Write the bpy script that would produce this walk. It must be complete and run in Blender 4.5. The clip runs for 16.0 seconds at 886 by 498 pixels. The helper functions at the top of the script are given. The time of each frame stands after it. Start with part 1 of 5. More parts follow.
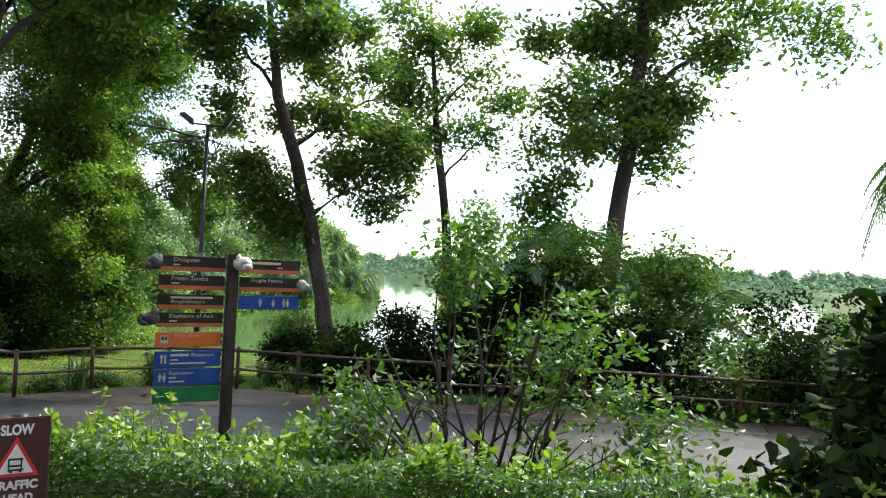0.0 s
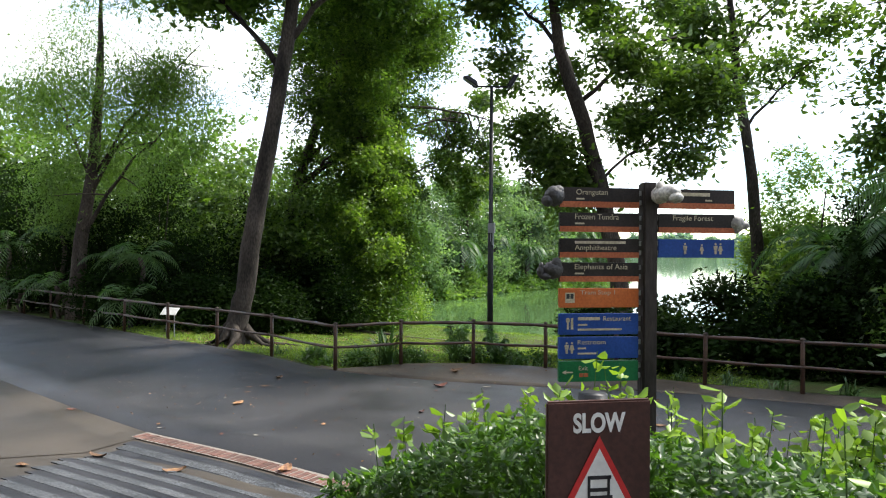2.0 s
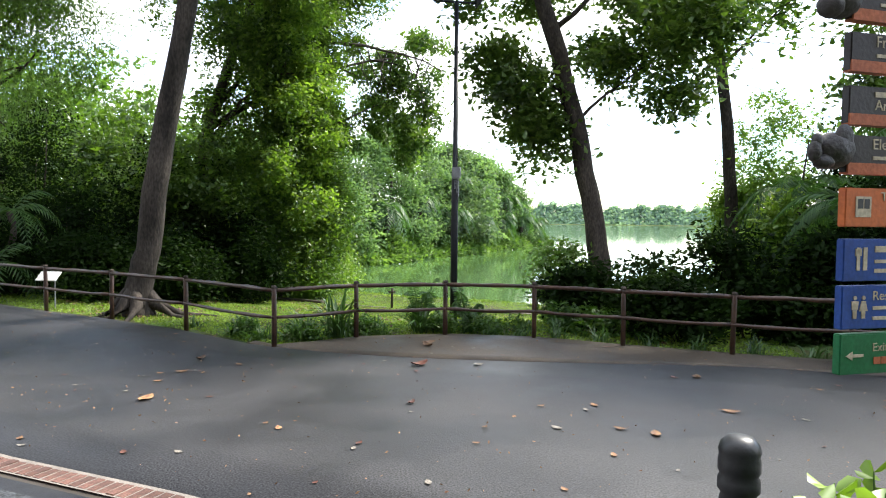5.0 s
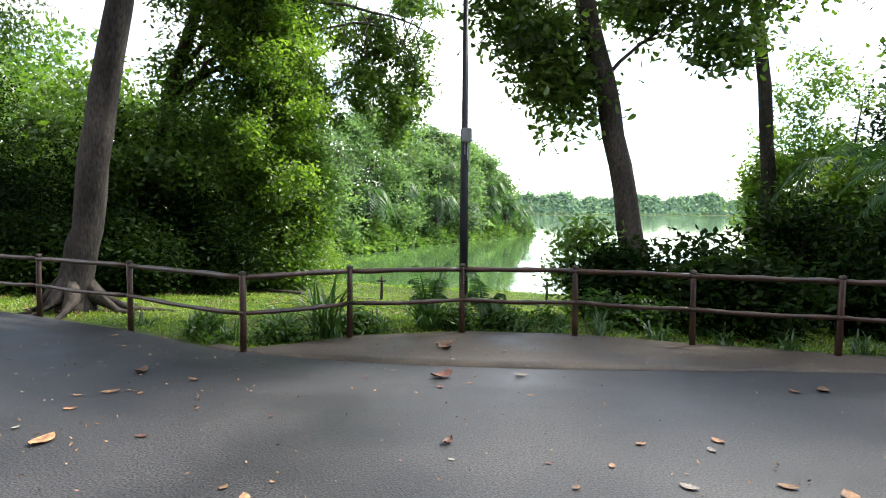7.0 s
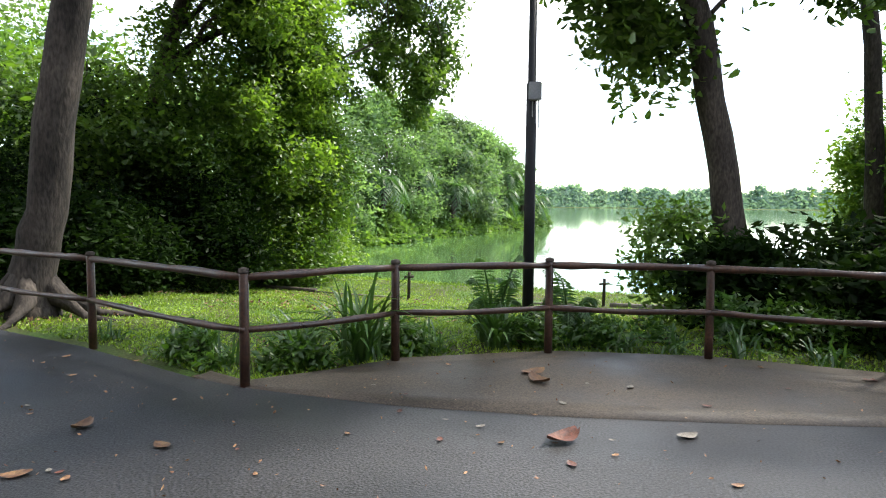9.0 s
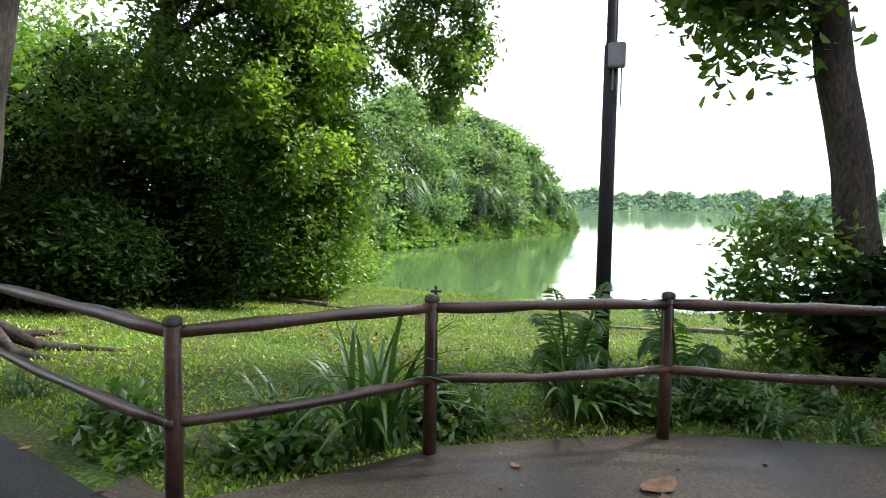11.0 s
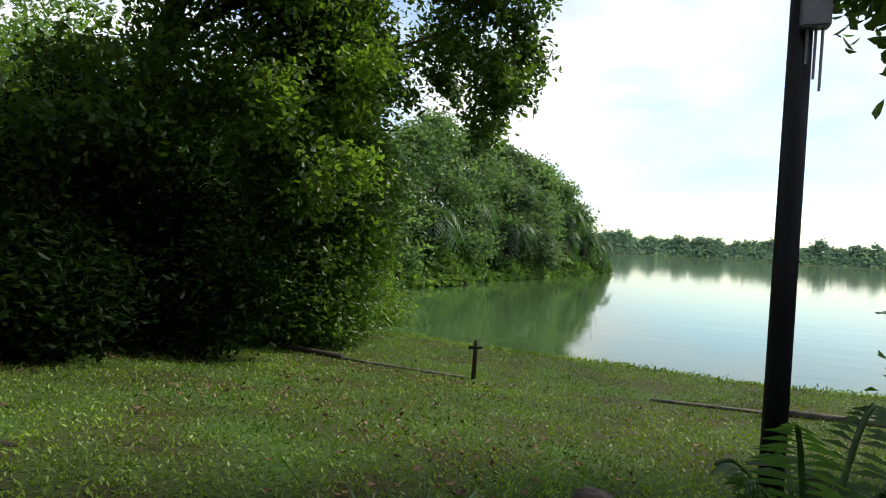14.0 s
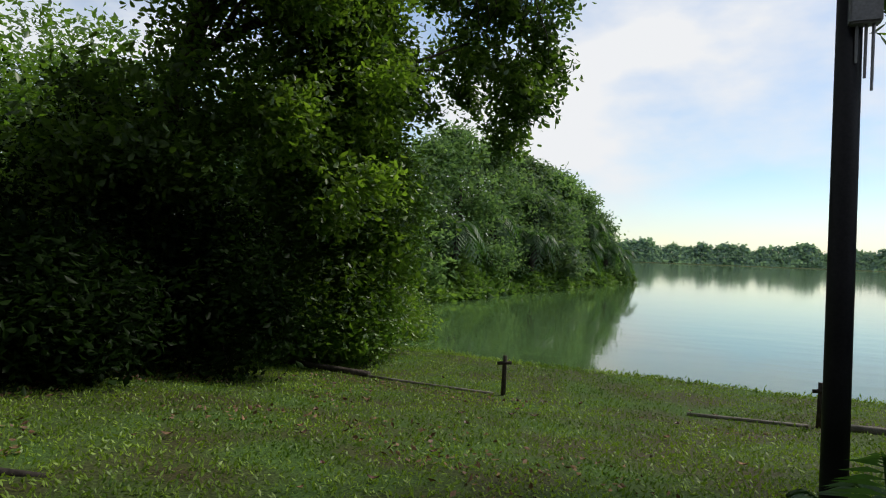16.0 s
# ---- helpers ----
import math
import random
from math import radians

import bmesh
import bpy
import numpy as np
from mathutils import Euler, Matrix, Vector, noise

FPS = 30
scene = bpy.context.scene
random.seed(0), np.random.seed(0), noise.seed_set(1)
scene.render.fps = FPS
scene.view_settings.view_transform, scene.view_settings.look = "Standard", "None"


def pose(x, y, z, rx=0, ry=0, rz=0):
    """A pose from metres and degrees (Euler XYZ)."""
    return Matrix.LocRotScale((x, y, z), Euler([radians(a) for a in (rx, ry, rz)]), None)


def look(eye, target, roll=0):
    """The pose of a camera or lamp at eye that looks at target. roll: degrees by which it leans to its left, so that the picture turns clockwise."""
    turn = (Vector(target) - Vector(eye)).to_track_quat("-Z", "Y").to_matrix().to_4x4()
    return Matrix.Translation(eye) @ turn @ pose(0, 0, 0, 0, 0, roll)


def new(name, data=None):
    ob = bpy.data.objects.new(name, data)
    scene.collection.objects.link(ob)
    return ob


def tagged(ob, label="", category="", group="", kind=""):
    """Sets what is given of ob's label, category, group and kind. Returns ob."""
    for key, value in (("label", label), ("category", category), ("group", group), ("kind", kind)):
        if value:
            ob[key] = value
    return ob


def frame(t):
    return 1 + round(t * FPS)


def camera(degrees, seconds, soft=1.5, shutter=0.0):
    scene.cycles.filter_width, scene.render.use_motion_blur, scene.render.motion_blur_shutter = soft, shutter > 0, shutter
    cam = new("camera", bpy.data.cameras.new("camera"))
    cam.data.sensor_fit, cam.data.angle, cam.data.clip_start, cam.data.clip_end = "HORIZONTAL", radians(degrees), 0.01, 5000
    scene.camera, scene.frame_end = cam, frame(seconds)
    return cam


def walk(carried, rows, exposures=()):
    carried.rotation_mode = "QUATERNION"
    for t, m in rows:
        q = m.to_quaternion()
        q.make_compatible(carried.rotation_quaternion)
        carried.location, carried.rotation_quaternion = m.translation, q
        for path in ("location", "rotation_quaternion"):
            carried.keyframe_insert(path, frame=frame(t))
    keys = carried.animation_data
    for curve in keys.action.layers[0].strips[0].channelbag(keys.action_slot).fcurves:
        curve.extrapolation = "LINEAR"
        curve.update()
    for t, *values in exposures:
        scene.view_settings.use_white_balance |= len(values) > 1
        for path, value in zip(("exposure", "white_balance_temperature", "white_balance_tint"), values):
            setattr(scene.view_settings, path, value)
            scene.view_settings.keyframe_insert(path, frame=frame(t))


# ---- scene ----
cam = camera(68.0, 16.0, soft=1.1)
PATH = [
    (0, (1.546, -0.567, 3.109), (1.292, 1.416, 3.179), 2.4),
    (0.5, (0.857, 0.063, 3.041), (0.358, 1.998, 3.078), 1),
    (1, (0.450, 0.261, 2.993), (-0.244, 2.136, 3.017), 1.1),
    (1.5, (-0.300, 0.713, 2.772), (-1.162, 2.518, 2.791), 0.4),
    (2, (-0.798, 0.870, 2.636), (-1.710, 2.650, 2.639), 0.4),
    (2.5, (-1.225, 1.127, 2.588), (-2.151, 2.899, 2.567), 0.7),
    (3, (-1.651, 1.416, 2.540), (-2.573, 3.190, 2.499), 0.5),
    (3.5, (-2.047, 1.722, 2.449), (-2.951, 3.505, 2.395), 0.4),
    (4, (-2.465, 2.145, 2.389), (-3.276, 3.971, 2.311), 0.2),
    (4.5, (-2.797, 2.558, 2.295), (-3.503, 4.427, 2.212), 0.2),
    (6.8, (-4.302, 5.144, 1.845), (-4.904, 7.049, 1.745), 0.7),
    (7, (-4.492, 5.330, 1.833), (-5.082, 7.238, 1.715), 0.4),
    (7.5, (-4.903, 5.851, 1.753), (-5.492, 7.759, 1.628), 0.5),
    (8, (-5.339, 6.413, 1.655), (-5.926, 8.321, 1.525), 0.4),
    (8.5, (-5.729, 7.068, 1.607), (-6.324, 8.972, 1.470), 0.4),
    (11, (-7.069, 9.960, 1.613), (-7.736, 11.841, 1.478), 1.1),
    (11.5, (-7.342, 10.476, 1.605), (-8.019, 12.354, 1.474), 1.0),
    (12, (-7.608, 10.994, 1.607), (-8.284, 12.873, 1.484), 1.0),
    (12.5, (-7.853, 11.371, 1.635), (-8.529, 13.251, 1.536), 1.1),
    (13, (-8.039, 11.836, 1.639), (-8.725, 13.713, 1.568), 1.8),
    (13.5, (-8.211, 12.116, 1.594), (-8.914, 13.988, 1.550), 2.8),
    (14, (-8.327, 12.386, 1.572), (-9.065, 14.244, 1.545), 3.4),
    (14.5, (-8.356, 12.488, 1.568), (-9.121, 14.336, 1.555), 3.7),
    (15, (-8.380, 12.520, 1.571), (-9.161, 14.361, 1.564), 3.6),
    (15.5, (-8.413, 12.538, 1.580), (-9.201, 14.376, 1.580), 3.0),
    (16, (-8.474, 12.509, 1.594), (-9.272, 14.343, 1.603), 2.1),
]
EXPOSURES = [(0, 1.32), (2, 1.2), (4, 1.55), (11, 1.5), (12, 1.25), (13, 0.55), (14.5, -0.2), (16, -0.42)]
walk(cam, [(t, look(eye, target, roll)) for t, eye, target, roll in PATH], EXPOSURES)

# ---- world and sun ----
SUN_AZ, SUN_EL = 36.0, 50.0       # degrees from +y towards +x, and above the horizon
world = bpy.data.worlds.new("sky")
scene.world = world
world.use_nodes = True
wn, wl = world.node_tree.nodes, world.node_tree.links
wn.clear()
w_out = wn.new("ShaderNodeOutputWorld")
w_bg = wn.new("ShaderNodeBackground")
w_bg.inputs["Strength"].default_value = 0.11
w_sky = wn.new("ShaderNodeTexSky")
w_sky.sky_type = "NISHITA"
w_sky.sun_disc = False
w_sky.dust_density, w_sky.ozone_density, w_sky.air_density = 0.3, 3.0, 1.1
w_sky.sun_elevation, w_sky.sun_rotation = radians(SUN_EL), radians(SUN_AZ)
w_co = wn.new("ShaderNodeTexCoord")
w_map = wn.new("ShaderNodeMapping")
w_map.inputs["Scale"].default_value = (1.0, 1.0, 2.2)
w_noise = wn.new("ShaderNodeTexNoise")
w_noise.inputs["Scale"].default_value = 2.1
w_noise.inputs["Detail"].default_value = 7.0
w_noise.inputs["Roughness"].default_value = 0.52
w_ramp = wn.new("ShaderNodeValToRGB")
w_ramp.color_ramp.elements[0].position, w_ramp.color_ramp.elements[1].position = 0.38, 0.58
w_mix = wn.new("ShaderNodeMix")
w_mix.data_type = "RGBA"
w_mix.inputs["B"].default_value = (10.5, 10.7, 11.0, 1)
wl.new(w_co.outputs["Generated"], w_map.inputs["Vector"])
wl.new(w_map.outputs["Vector"], w_noise.inputs["Vector"])
wl.new(w_noise.outputs["Fac"], w_ramp.inputs["Fac"])
wl.new(w_ramp.outputs["Color"], w_mix.inputs["Factor"])
w_sat = wn.new("ShaderNodeHueSaturation")
w_sat.inputs["Saturation"].default_value, w_sat.inputs["Value"].default_value = 1.1, 1.6
wl.new(w_sky.outputs["Color"], w_sat.inputs["Color"])
wl.new(w_sat.outputs["Color"], w_mix.inputs["A"])
wl.new(w_mix.outputs["Result"], w_bg.inputs["Color"])
wl.new(w_bg.outputs["Background"], w_out.inputs["Surface"])

sun = new("sun", bpy.data.lights.new("sun", "SUN"))
sun.data.energy, sun.data.angle, sun.data.color = 3.8, radians(8), (1.0, 0.95, 0.86)
sun_way = Vector((math.sin(radians(SUN_AZ)) * math.cos(radians(SUN_EL)), math.cos(radians(SUN_AZ)) * math.cos(radians(SUN_EL)), math.sin(radians(SUN_EL))))
sun.matrix_world = look(sun_way * 60, (0, 0, 0))


# ---- materials ----
def nodes_of(name):
    m = bpy.data.materials.new(name)
    m.use_nodes = True
    n = m.node_tree.nodes
    return m, n, m.node_tree.links, n["Principled BSDF"]


def surface(name, colours, rough=0.7, scale=3.0, fine=60.0, bump=0.2, metal=0.0, spec=0.5, patch=(0.35, 0.65), fine_mix=0.25, rough_var=0.15, island=0.0, far=0.02, stretch=(1, 1, 1)):
    """A worn surface: two colours in soft patches, a fine grain, and relief at both sizes."""
    m, n, l, b = nodes_of(name)
    co = n.new("ShaderNodeTexCoord")
    mp = n.new("ShaderNodeMapping")
    mp.inputs["Scale"].default_value = stretch
    l.new(co.outputs["Object"], mp.inputs["Vector"])
    big = n.new("ShaderNodeTexNoise")
    big.inputs["Scale"].default_value, big.inputs["Detail"].default_value = scale, 6
    small = n.new("ShaderNodeTexNoise")
    small.inputs["Scale"].default_value, small.inputs["Detail"].default_value = fine, 3
    for t in (big, small):
        l.new(mp.outputs["Vector"], t.inputs["Vector"])
    ramp = n.new("ShaderNodeValToRGB")
    e = ramp.color_ramp.elements
    e[0].position, e[1].position = patch
    e[0].color, e[1].color = (*colours[0], 1), (*colours[1], 1)
    l.new(big.outputs["Fac"], ramp.inputs["Fac"])
    gr = n.new("ShaderNodeValToRGB")
    gr.color_ramp.elements[0].position, gr.color_ramp.elements[1].position = 0.35, 0.68
    g0, g1 = 1 - fine_mix, 1 + fine_mix
    gr.color_ramp.elements[0].color, gr.color_ramp.elements[1].color = (g0, g0, g0, 1), (g1, g1, g1, 1)
    l.new(small.outputs["Fac"], gr.inputs["Fac"])
    mul = n.new("ShaderNodeMix")
    mul.data_type, mul.blend_type = "RGBA", "MULTIPLY"
    mul.inputs["Factor"].default_value = 1
    l.new(ramp.outputs["Color"], mul.inputs["A"])
    l.new(gr.outputs["Color"], mul.inputs["B"])
    col = mul.outputs["Result"]
    if island:
        info = n.new("ShaderNodeObjectInfo")
        hsv = n.new("ShaderNodeHueSaturation")
        mr = n.new("ShaderNodeMapRange")
        mr.inputs["To Min"].default_value, mr.inputs["To Max"].default_value = 1 - island, 1 + island
        l.new(info.outputs["Random"], mr.inputs["Value"])
        l.new(mr.outputs["Result"], hsv.inputs["Value"])
        l.new(col, hsv.inputs["Color"])
        col = hsv.outputs["Color"]
    l.new(col, b.inputs["Base Color"])
    rr = n.new("ShaderNodeMapRange")
    rr.inputs["To Min"].default_value, rr.inputs["To Max"].default_value = max(rough - rough_var, 0.03), min(rough + rough_var, 1)
    rr.inputs["From Min"].default_value, rr.inputs["From Max"].default_value = 0.3, 0.7
    l.new(big.outputs["Fac"], rr.inputs["Value"])
    l.new(rr.outputs["Result"], b.inputs["Roughness"])
    b.inputs["Metallic"].default_value = metal
    b.inputs["Specular IOR Level"].default_value = spec
    if bump:
        add = n.new("ShaderNodeMath")
        add.operation = "MULTIPLY_ADD"
        add.inputs[1].default_value = 0.5
        l.new(small.outputs["Fac"], add.inputs[0])
        l.new(big.outputs["Fac"], add.inputs[2])
        bp = n.new("ShaderNodeBump")
        bp.inputs["Strength"].default_value, bp.inputs["Distance"].default_value = bump, far
        l.new(add.outputs["Value"], bp.inputs["Height"])
        l.new(bp.outputs["Normal"], b.inputs["Normal"])
    return m


def foliage(name, dark, light, gloss=0.05, through_light=0.5, patch_scale=0.5):
    """Leaves: a colour for each leaf, patches of older and younger growth, light that comes through the blade."""
    m = bpy.data.materials.new(name)
    m.use_nodes = True
    n, l = m.node_tree.nodes, m.node_tree.links
    n.clear()
    out = n.new("ShaderNodeOutputMaterial")
    geo = n.new("ShaderNodeNewGeometry")
    co = n.new("ShaderNodeTexCoord")
    ns = n.new("ShaderNodeTexNoise")
    ns.inputs["Scale"].default_value, ns.inputs["Detail"].default_value = patch_scale, 3
    l.new(co.outputs["Object"], ns.inputs["Vector"])
    mean = n.new("ShaderNodeMath")
    mean.operation = "MULTIPLY_ADD"
    mean.inputs[1].default_value = 0.45
    sc = n.new("ShaderNodeMapRange")
    sc.inputs["From Min"].default_value, sc.inputs["From Max"].default_value = 0.3, 0.7
    sc.inputs["To Min"].default_value, sc.inputs["To Max"].default_value = 0.0, 0.55
    l.new(ns.outputs["Fac"], sc.inputs["Value"])
    l.new(geo.outputs["Random Per Island"], mean.inputs[0])
    l.new(sc.outputs["Result"], mean.inputs[2])
    ramp = n.new("ShaderNodeValToRGB")
    e = ramp.color_ramp.elements
    e[0].color, e[1].color = (*dark, 1), (*light, 1)
    e[0].position, e[1].position = 0.1, 0.9
    l.new(mean.outputs["Value"], ramp.inputs["Fac"])
    dif, tra, glo = n.new("ShaderNodeBsdfDiffuse"), n.new("ShaderNodeBsdfTranslucent"), n.new("ShaderNodeBsdfGlossy")
    glo.inputs["Roughness"].default_value = 0.42
    warm = n.new("ShaderNodeMix")
    warm.data_type, warm.blend_type = "RGBA", "MULTIPLY"
    warm.inputs["Factor"].default_value = 1
    warm.inputs["B"].default_value = (1.35, 1.45, 0.7, 1)
    l.new(ramp.outputs["Color"], dif.inputs["Color"])
    l.new(ramp.outputs["Color"], warm.inputs["A"])
    l.new(warm.outputs["Result"], tra.inputs["Color"])
    m1, m2 = n.new("ShaderNodeMixShader"), n.new("ShaderNodeMixShader")
    m1.inputs["Fac"].default_value, m2.inputs["Fac"].default_value = through_light, gloss
    l.new(dif.outputs[0], m1.inputs[1])
    l.new(tra.outputs[0], m1.inputs[2])
    l.new(m1.outputs[0], m2.inputs[1])
    l.new(glo.outputs[0], m2.inputs[2])
    l.new(m2.outputs[0], out.inputs["Surface"])
    return m


ASPHALT = surface("asphalt", [(0.021, 0.0203, 0.0216), (0.038, 0.0366, 0.038)], 0.52, 0.8, 58, 0.9, spec=0.42, fine_mix=1.0, rough_var=0.1, far=0.009)
APRON = surface("apron_concrete", [(0.04, 0.03, 0.022), (0.085, 0.066, 0.048)], 0.6, 1.2, 60, 0.5, spec=0.3, fine_mix=0.45, rough_var=0.15, far=0.008)
PATH_TAN = surface("tan_concrete", [(0.034, 0.027, 0.02), (0.06, 0.048, 0.036)], 0.6, 0.7, 110, 0.3, fine_mix=0.3, far=0.006)
GRIT_LIGHT = surface("light_grit", [(0.036, 0.039, 0.043), (0.07, 0.074, 0.08)], 0.75, 2.5, 48, 0.8, fine_mix=0.9, far=0.01)
GRIT_DARK = surface("dark_grit", [(0.014, 0.014, 0.017), (0.026, 0.026, 0.03)], 0.55, 2.0, 120, 0.4, fine_mix=0.4, far=0.008)
BRICK = surface("red_brick", [(0.085, 0.038, 0.028), (0.145, 0.07, 0.052)], 0.8, 6.0, 60, 0.5, island=0.3, fine_mix=0.4, far=0.006)
MORTAR = surface("mortar", [(0.16, 0.14, 0.12), (0.24, 0.21, 0.18)], 0.9, 4.0, 80, 0.3)
LAWN = surface("lawn_soil", [(0.055, 0.05, 0.02), (0.06, 0.11, 0.024)], 0.95, 0.9, 35, 1.0, spec=0.15, fine_mix=0.5, far=0.03)
BARK = surface("grey_bark", [(0.014, 0.011, 0.009), (0.066, 0.055, 0.046)], 0.9, 2.2, 26, 0.9, spec=0.2, fine_mix=0.4, far=0.03, stretch=(1, 1, 0.35))
BARK_DARK = surface("dark_bark", [(0.04, 0.032, 0.026), (0.085, 0.07, 0.058)], 0.9, 3.0, 30, 0.9, spec=0.2, fine_mix=0.4, far=0.03, stretch=(1, 1, 0.35))
RAIL = surface("varnished_wood", [(0.022, 0.009, 0.005), (0.062, 0.028, 0.016)], 0.42, 3.5, 40, 0.4, spec=0.5, fine_mix=0.4, far=0.01)
POLE = surface("dark_metal", [(0.008, 0.008, 0.01), (0.02, 0.02, 0.023)], 0.5, 2.0, 50, 0.15, spec=0.25, fine_mix=0.2)
GALV = surface("grey_metal", [(0.2, 0.21, 0.22), (0.34, 0.35, 0.36)], 0.5, 3.0, 50, 0.1, metal=0.4, fine_mix=0.15)
BOARD_DARK = surface("dark_board", [(0.018, 0.014, 0.014), (0.035, 0.026, 0.024)], 0.5, 4.0, 60, 0.15, spec=0.25, fine_mix=0.2)
BOARD_EDGE = surface("orange_brown_stripe", [(0.32, 0.085, 0.035), (0.42, 0.13, 0.06)], 0.6, 4.0, 60, 0.15, spec=0.25, fine_mix=0.2)
BOARD_ORANGE = surface("orange_board", [(0.42, 0.10, 0.025), (0.52, 0.14, 0.04)], 0.5, 4.0, 60, 0.1, spec=0.25, fine_mix=0.12)
BOARD_BLUE = surface("blue_board", [(0.012, 0.045, 0.20), (0.02, 0.065, 0.27)], 0.5, 4.0, 60, 0.1, spec=0.25, fine_mix=0.12)
BOARD_GREEN = surface("green_board", [(0.01, 0.11, 0.04), (0.016, 0.15, 0.055)], 0.5, 4.0, 60, 0.1, spec=0.25, fine_mix=0.12)
POST_WOOD = surface("dark_post_wood", [(0.02, 0.016, 0.015), (0.045, 0.034, 0.03)], 0.6, 3.0, 35, 0.4, spec=0.25, fine_mix=0.3, stretch=(1, 1, 0.3))
WHITE = surface("white_paint", [(0.62, 0.62, 0.58), (0.76, 0.76, 0.72)], 0.6, 6.0, 60, 0.05, fine_mix=0.06)
CREAM = surface("cream_paint", [(0.36, 0.30, 0.21), (0.48, 0.41, 0.30)], 0.7, 9.0, 60, 0.05, fine_mix=0.2)
RED = surface("red_paint", [(0.5, 0.02, 0.02), (0.6, 0.04, 0.035)], 0.5, 6.0, 60, 0.05, fine_mix=0.08)
BLACK = surface("black_paint", [(0.012, 0.012, 0.013), (0.024, 0.024, 0.026)], 0.5, 6.0, 60, 0.1, fine_mix=0.1)
SLOW_BROWN = surface("brown_board", [(0.045, 0.017, 0.012), (0.07, 0.027, 0.02)], 0.45, 4.0, 60, 0.1, fine_mix=0.2)
CARVED_DARK = surface("dark_carving", [(0.018, 0.016, 0.016), (0.05, 0.045, 0.045)], 0.6, 8.0, 50, 0.5, fine_mix=0.3)
CARVED_PALE = surface("pale_carving", [(0.32, 0.30, 0.27), (0.62, 0.59, 0.54)], 0.6, 9.0, 50, 0.4, fine_mix=0.3)
CARVED_GREY = surface("grey_carving", [(0.12, 0.11, 0.10), (0.3, 0.28, 0.25)], 0.6, 9.0, 50, 0.4, fine_mix=0.3)
DEAD_LEAF = surface("fallen_leaf", [(0.12, 0.05, 0.025), (0.30, 0.17, 0.08)], 0.7, 12.0, 60, 0.3, island=0.5, fine_mix=0.3)
DEAD_DARK = surface("dark_fallen_leaf", [(0.07, 0.022, 0.014), (0.13, 0.05, 0.03)], 0.6, 12.0, 60, 0.3, island=0.3, fine_mix=0.3)
LOG_GREY = surface("weathered_concrete", [(0.14, 0.12, 0.095), (0.26, 0.235, 0.2)], 0.9, 5.0, 60, 0.4, fine_mix=0.3)

LEAF_BIG = foliage("broad_leaves", (0.048, 0.105, 0.017), (0.162, 0.281, 0.037))
LEAF_DEEP = foliage("deep_green_leaves", (0.026, 0.058, 0.010), (0.13, 0.22, 0.028), patch_scale=0.5, gloss=0.04)
# Near-black leaf albedo: the thicket's deep shade is put into the colour.
LEAF_SHADE = foliage("shaded_leaves", (0.004, 0.010, 0.003), (0.018, 0.038, 0.007), patch_scale=0.6, through_light=0.3, gloss=0.005)
LEAF_TEAK = foliage("hanging_leaves", (0.03, 0.07, 0.014), (0.13, 0.21, 0.032), patch_scale=0.8, gloss=0.05)
# Lighter leaf copy with sunlight put into its colour.
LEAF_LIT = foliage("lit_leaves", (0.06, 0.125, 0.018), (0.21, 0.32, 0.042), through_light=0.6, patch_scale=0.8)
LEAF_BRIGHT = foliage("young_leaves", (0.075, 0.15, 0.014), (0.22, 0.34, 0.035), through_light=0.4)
LEAF_HEDGE = foliage("hedge_leaves", (0.02, 0.06, 0.010), (0.09, 0.185, 0.02), patch_scale=1.2)
# Paler than near foliage: haze over the lake is put into this albedo.
LEAF_FAR = foliage("hazed_bank_leaves", (0.08, 0.145, 0.068), (0.21, 0.32, 0.14), patch_scale=0.3, gloss=0.02)
LEAF_VINE = foliage("bank_creeper", (0.06, 0.125, 0.028), (0.17, 0.27, 0.06), patch_scale=0.2, gloss=0.03)
LEAF_PALM = foliage("palm_leaflets", (0.025, 0.07, 0.02), (0.09, 0.18, 0.045), gloss=0.04, patch_scale=0.4)
LEAF_STRAP = foliage("strap_leaves", (0.022, 0.064, 0.016), (0.075, 0.155, 0.032), gloss=0.06, patch_scale=1.0, through_light=0.3)
# Pale blue-green instead of leaf green: distance haze painted into the colour.
LEAF_HAZED = foliage("hazed_woods", (0.12, 0.19, 0.175), (0.23, 0.33, 0.29), gloss=0.0, patch_scale=0.03)
GRASS = foliage("lawn_grass", (0.065, 0.13, 0.016), (0.29, 0.41, 0.045), gloss=0.03, patch_scale=0.7, through_light=0.3)
# Duller bank leaf copy, its greyness also painted haze.
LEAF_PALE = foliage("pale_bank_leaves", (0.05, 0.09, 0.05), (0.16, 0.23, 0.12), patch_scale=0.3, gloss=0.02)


def water_material():
    m, n, l, b = nodes_of("lake_water")
    b.inputs["Base Color"].default_value = (0.065, 0.12, 0.042, 1)
    b.inputs["Roughness"].default_value = 0.05
    b.inputs["IOR"].default_value = 1.33
    co = n.new("ShaderNodeTexCoord")
    mp = n.new("ShaderNodeMapping")
    mp.inputs["Scale"].default_value = (0.35, 1.0, 1.0)
    ns = n.new("ShaderNodeTexNoise")
    ns.inputs["Scale"].default_value, ns.inputs["Detail"].default_value = 0.9, 4
    bp = n.new("ShaderNodeBump")
    bp.inputs["Strength"].default_value, bp.inputs["Distance"].default_value = 0.06, 0.1
    l.new(co.outputs["Object"], mp.inputs["Vector"])
    l.new(mp.outputs["Vector"], ns.inputs["Vector"])
    l.new(ns.outputs["Fac"], bp.inputs["Height"])
    l.new(bp.outputs["Normal"], b.inputs["Normal"])
    return m


WATER = water_material()


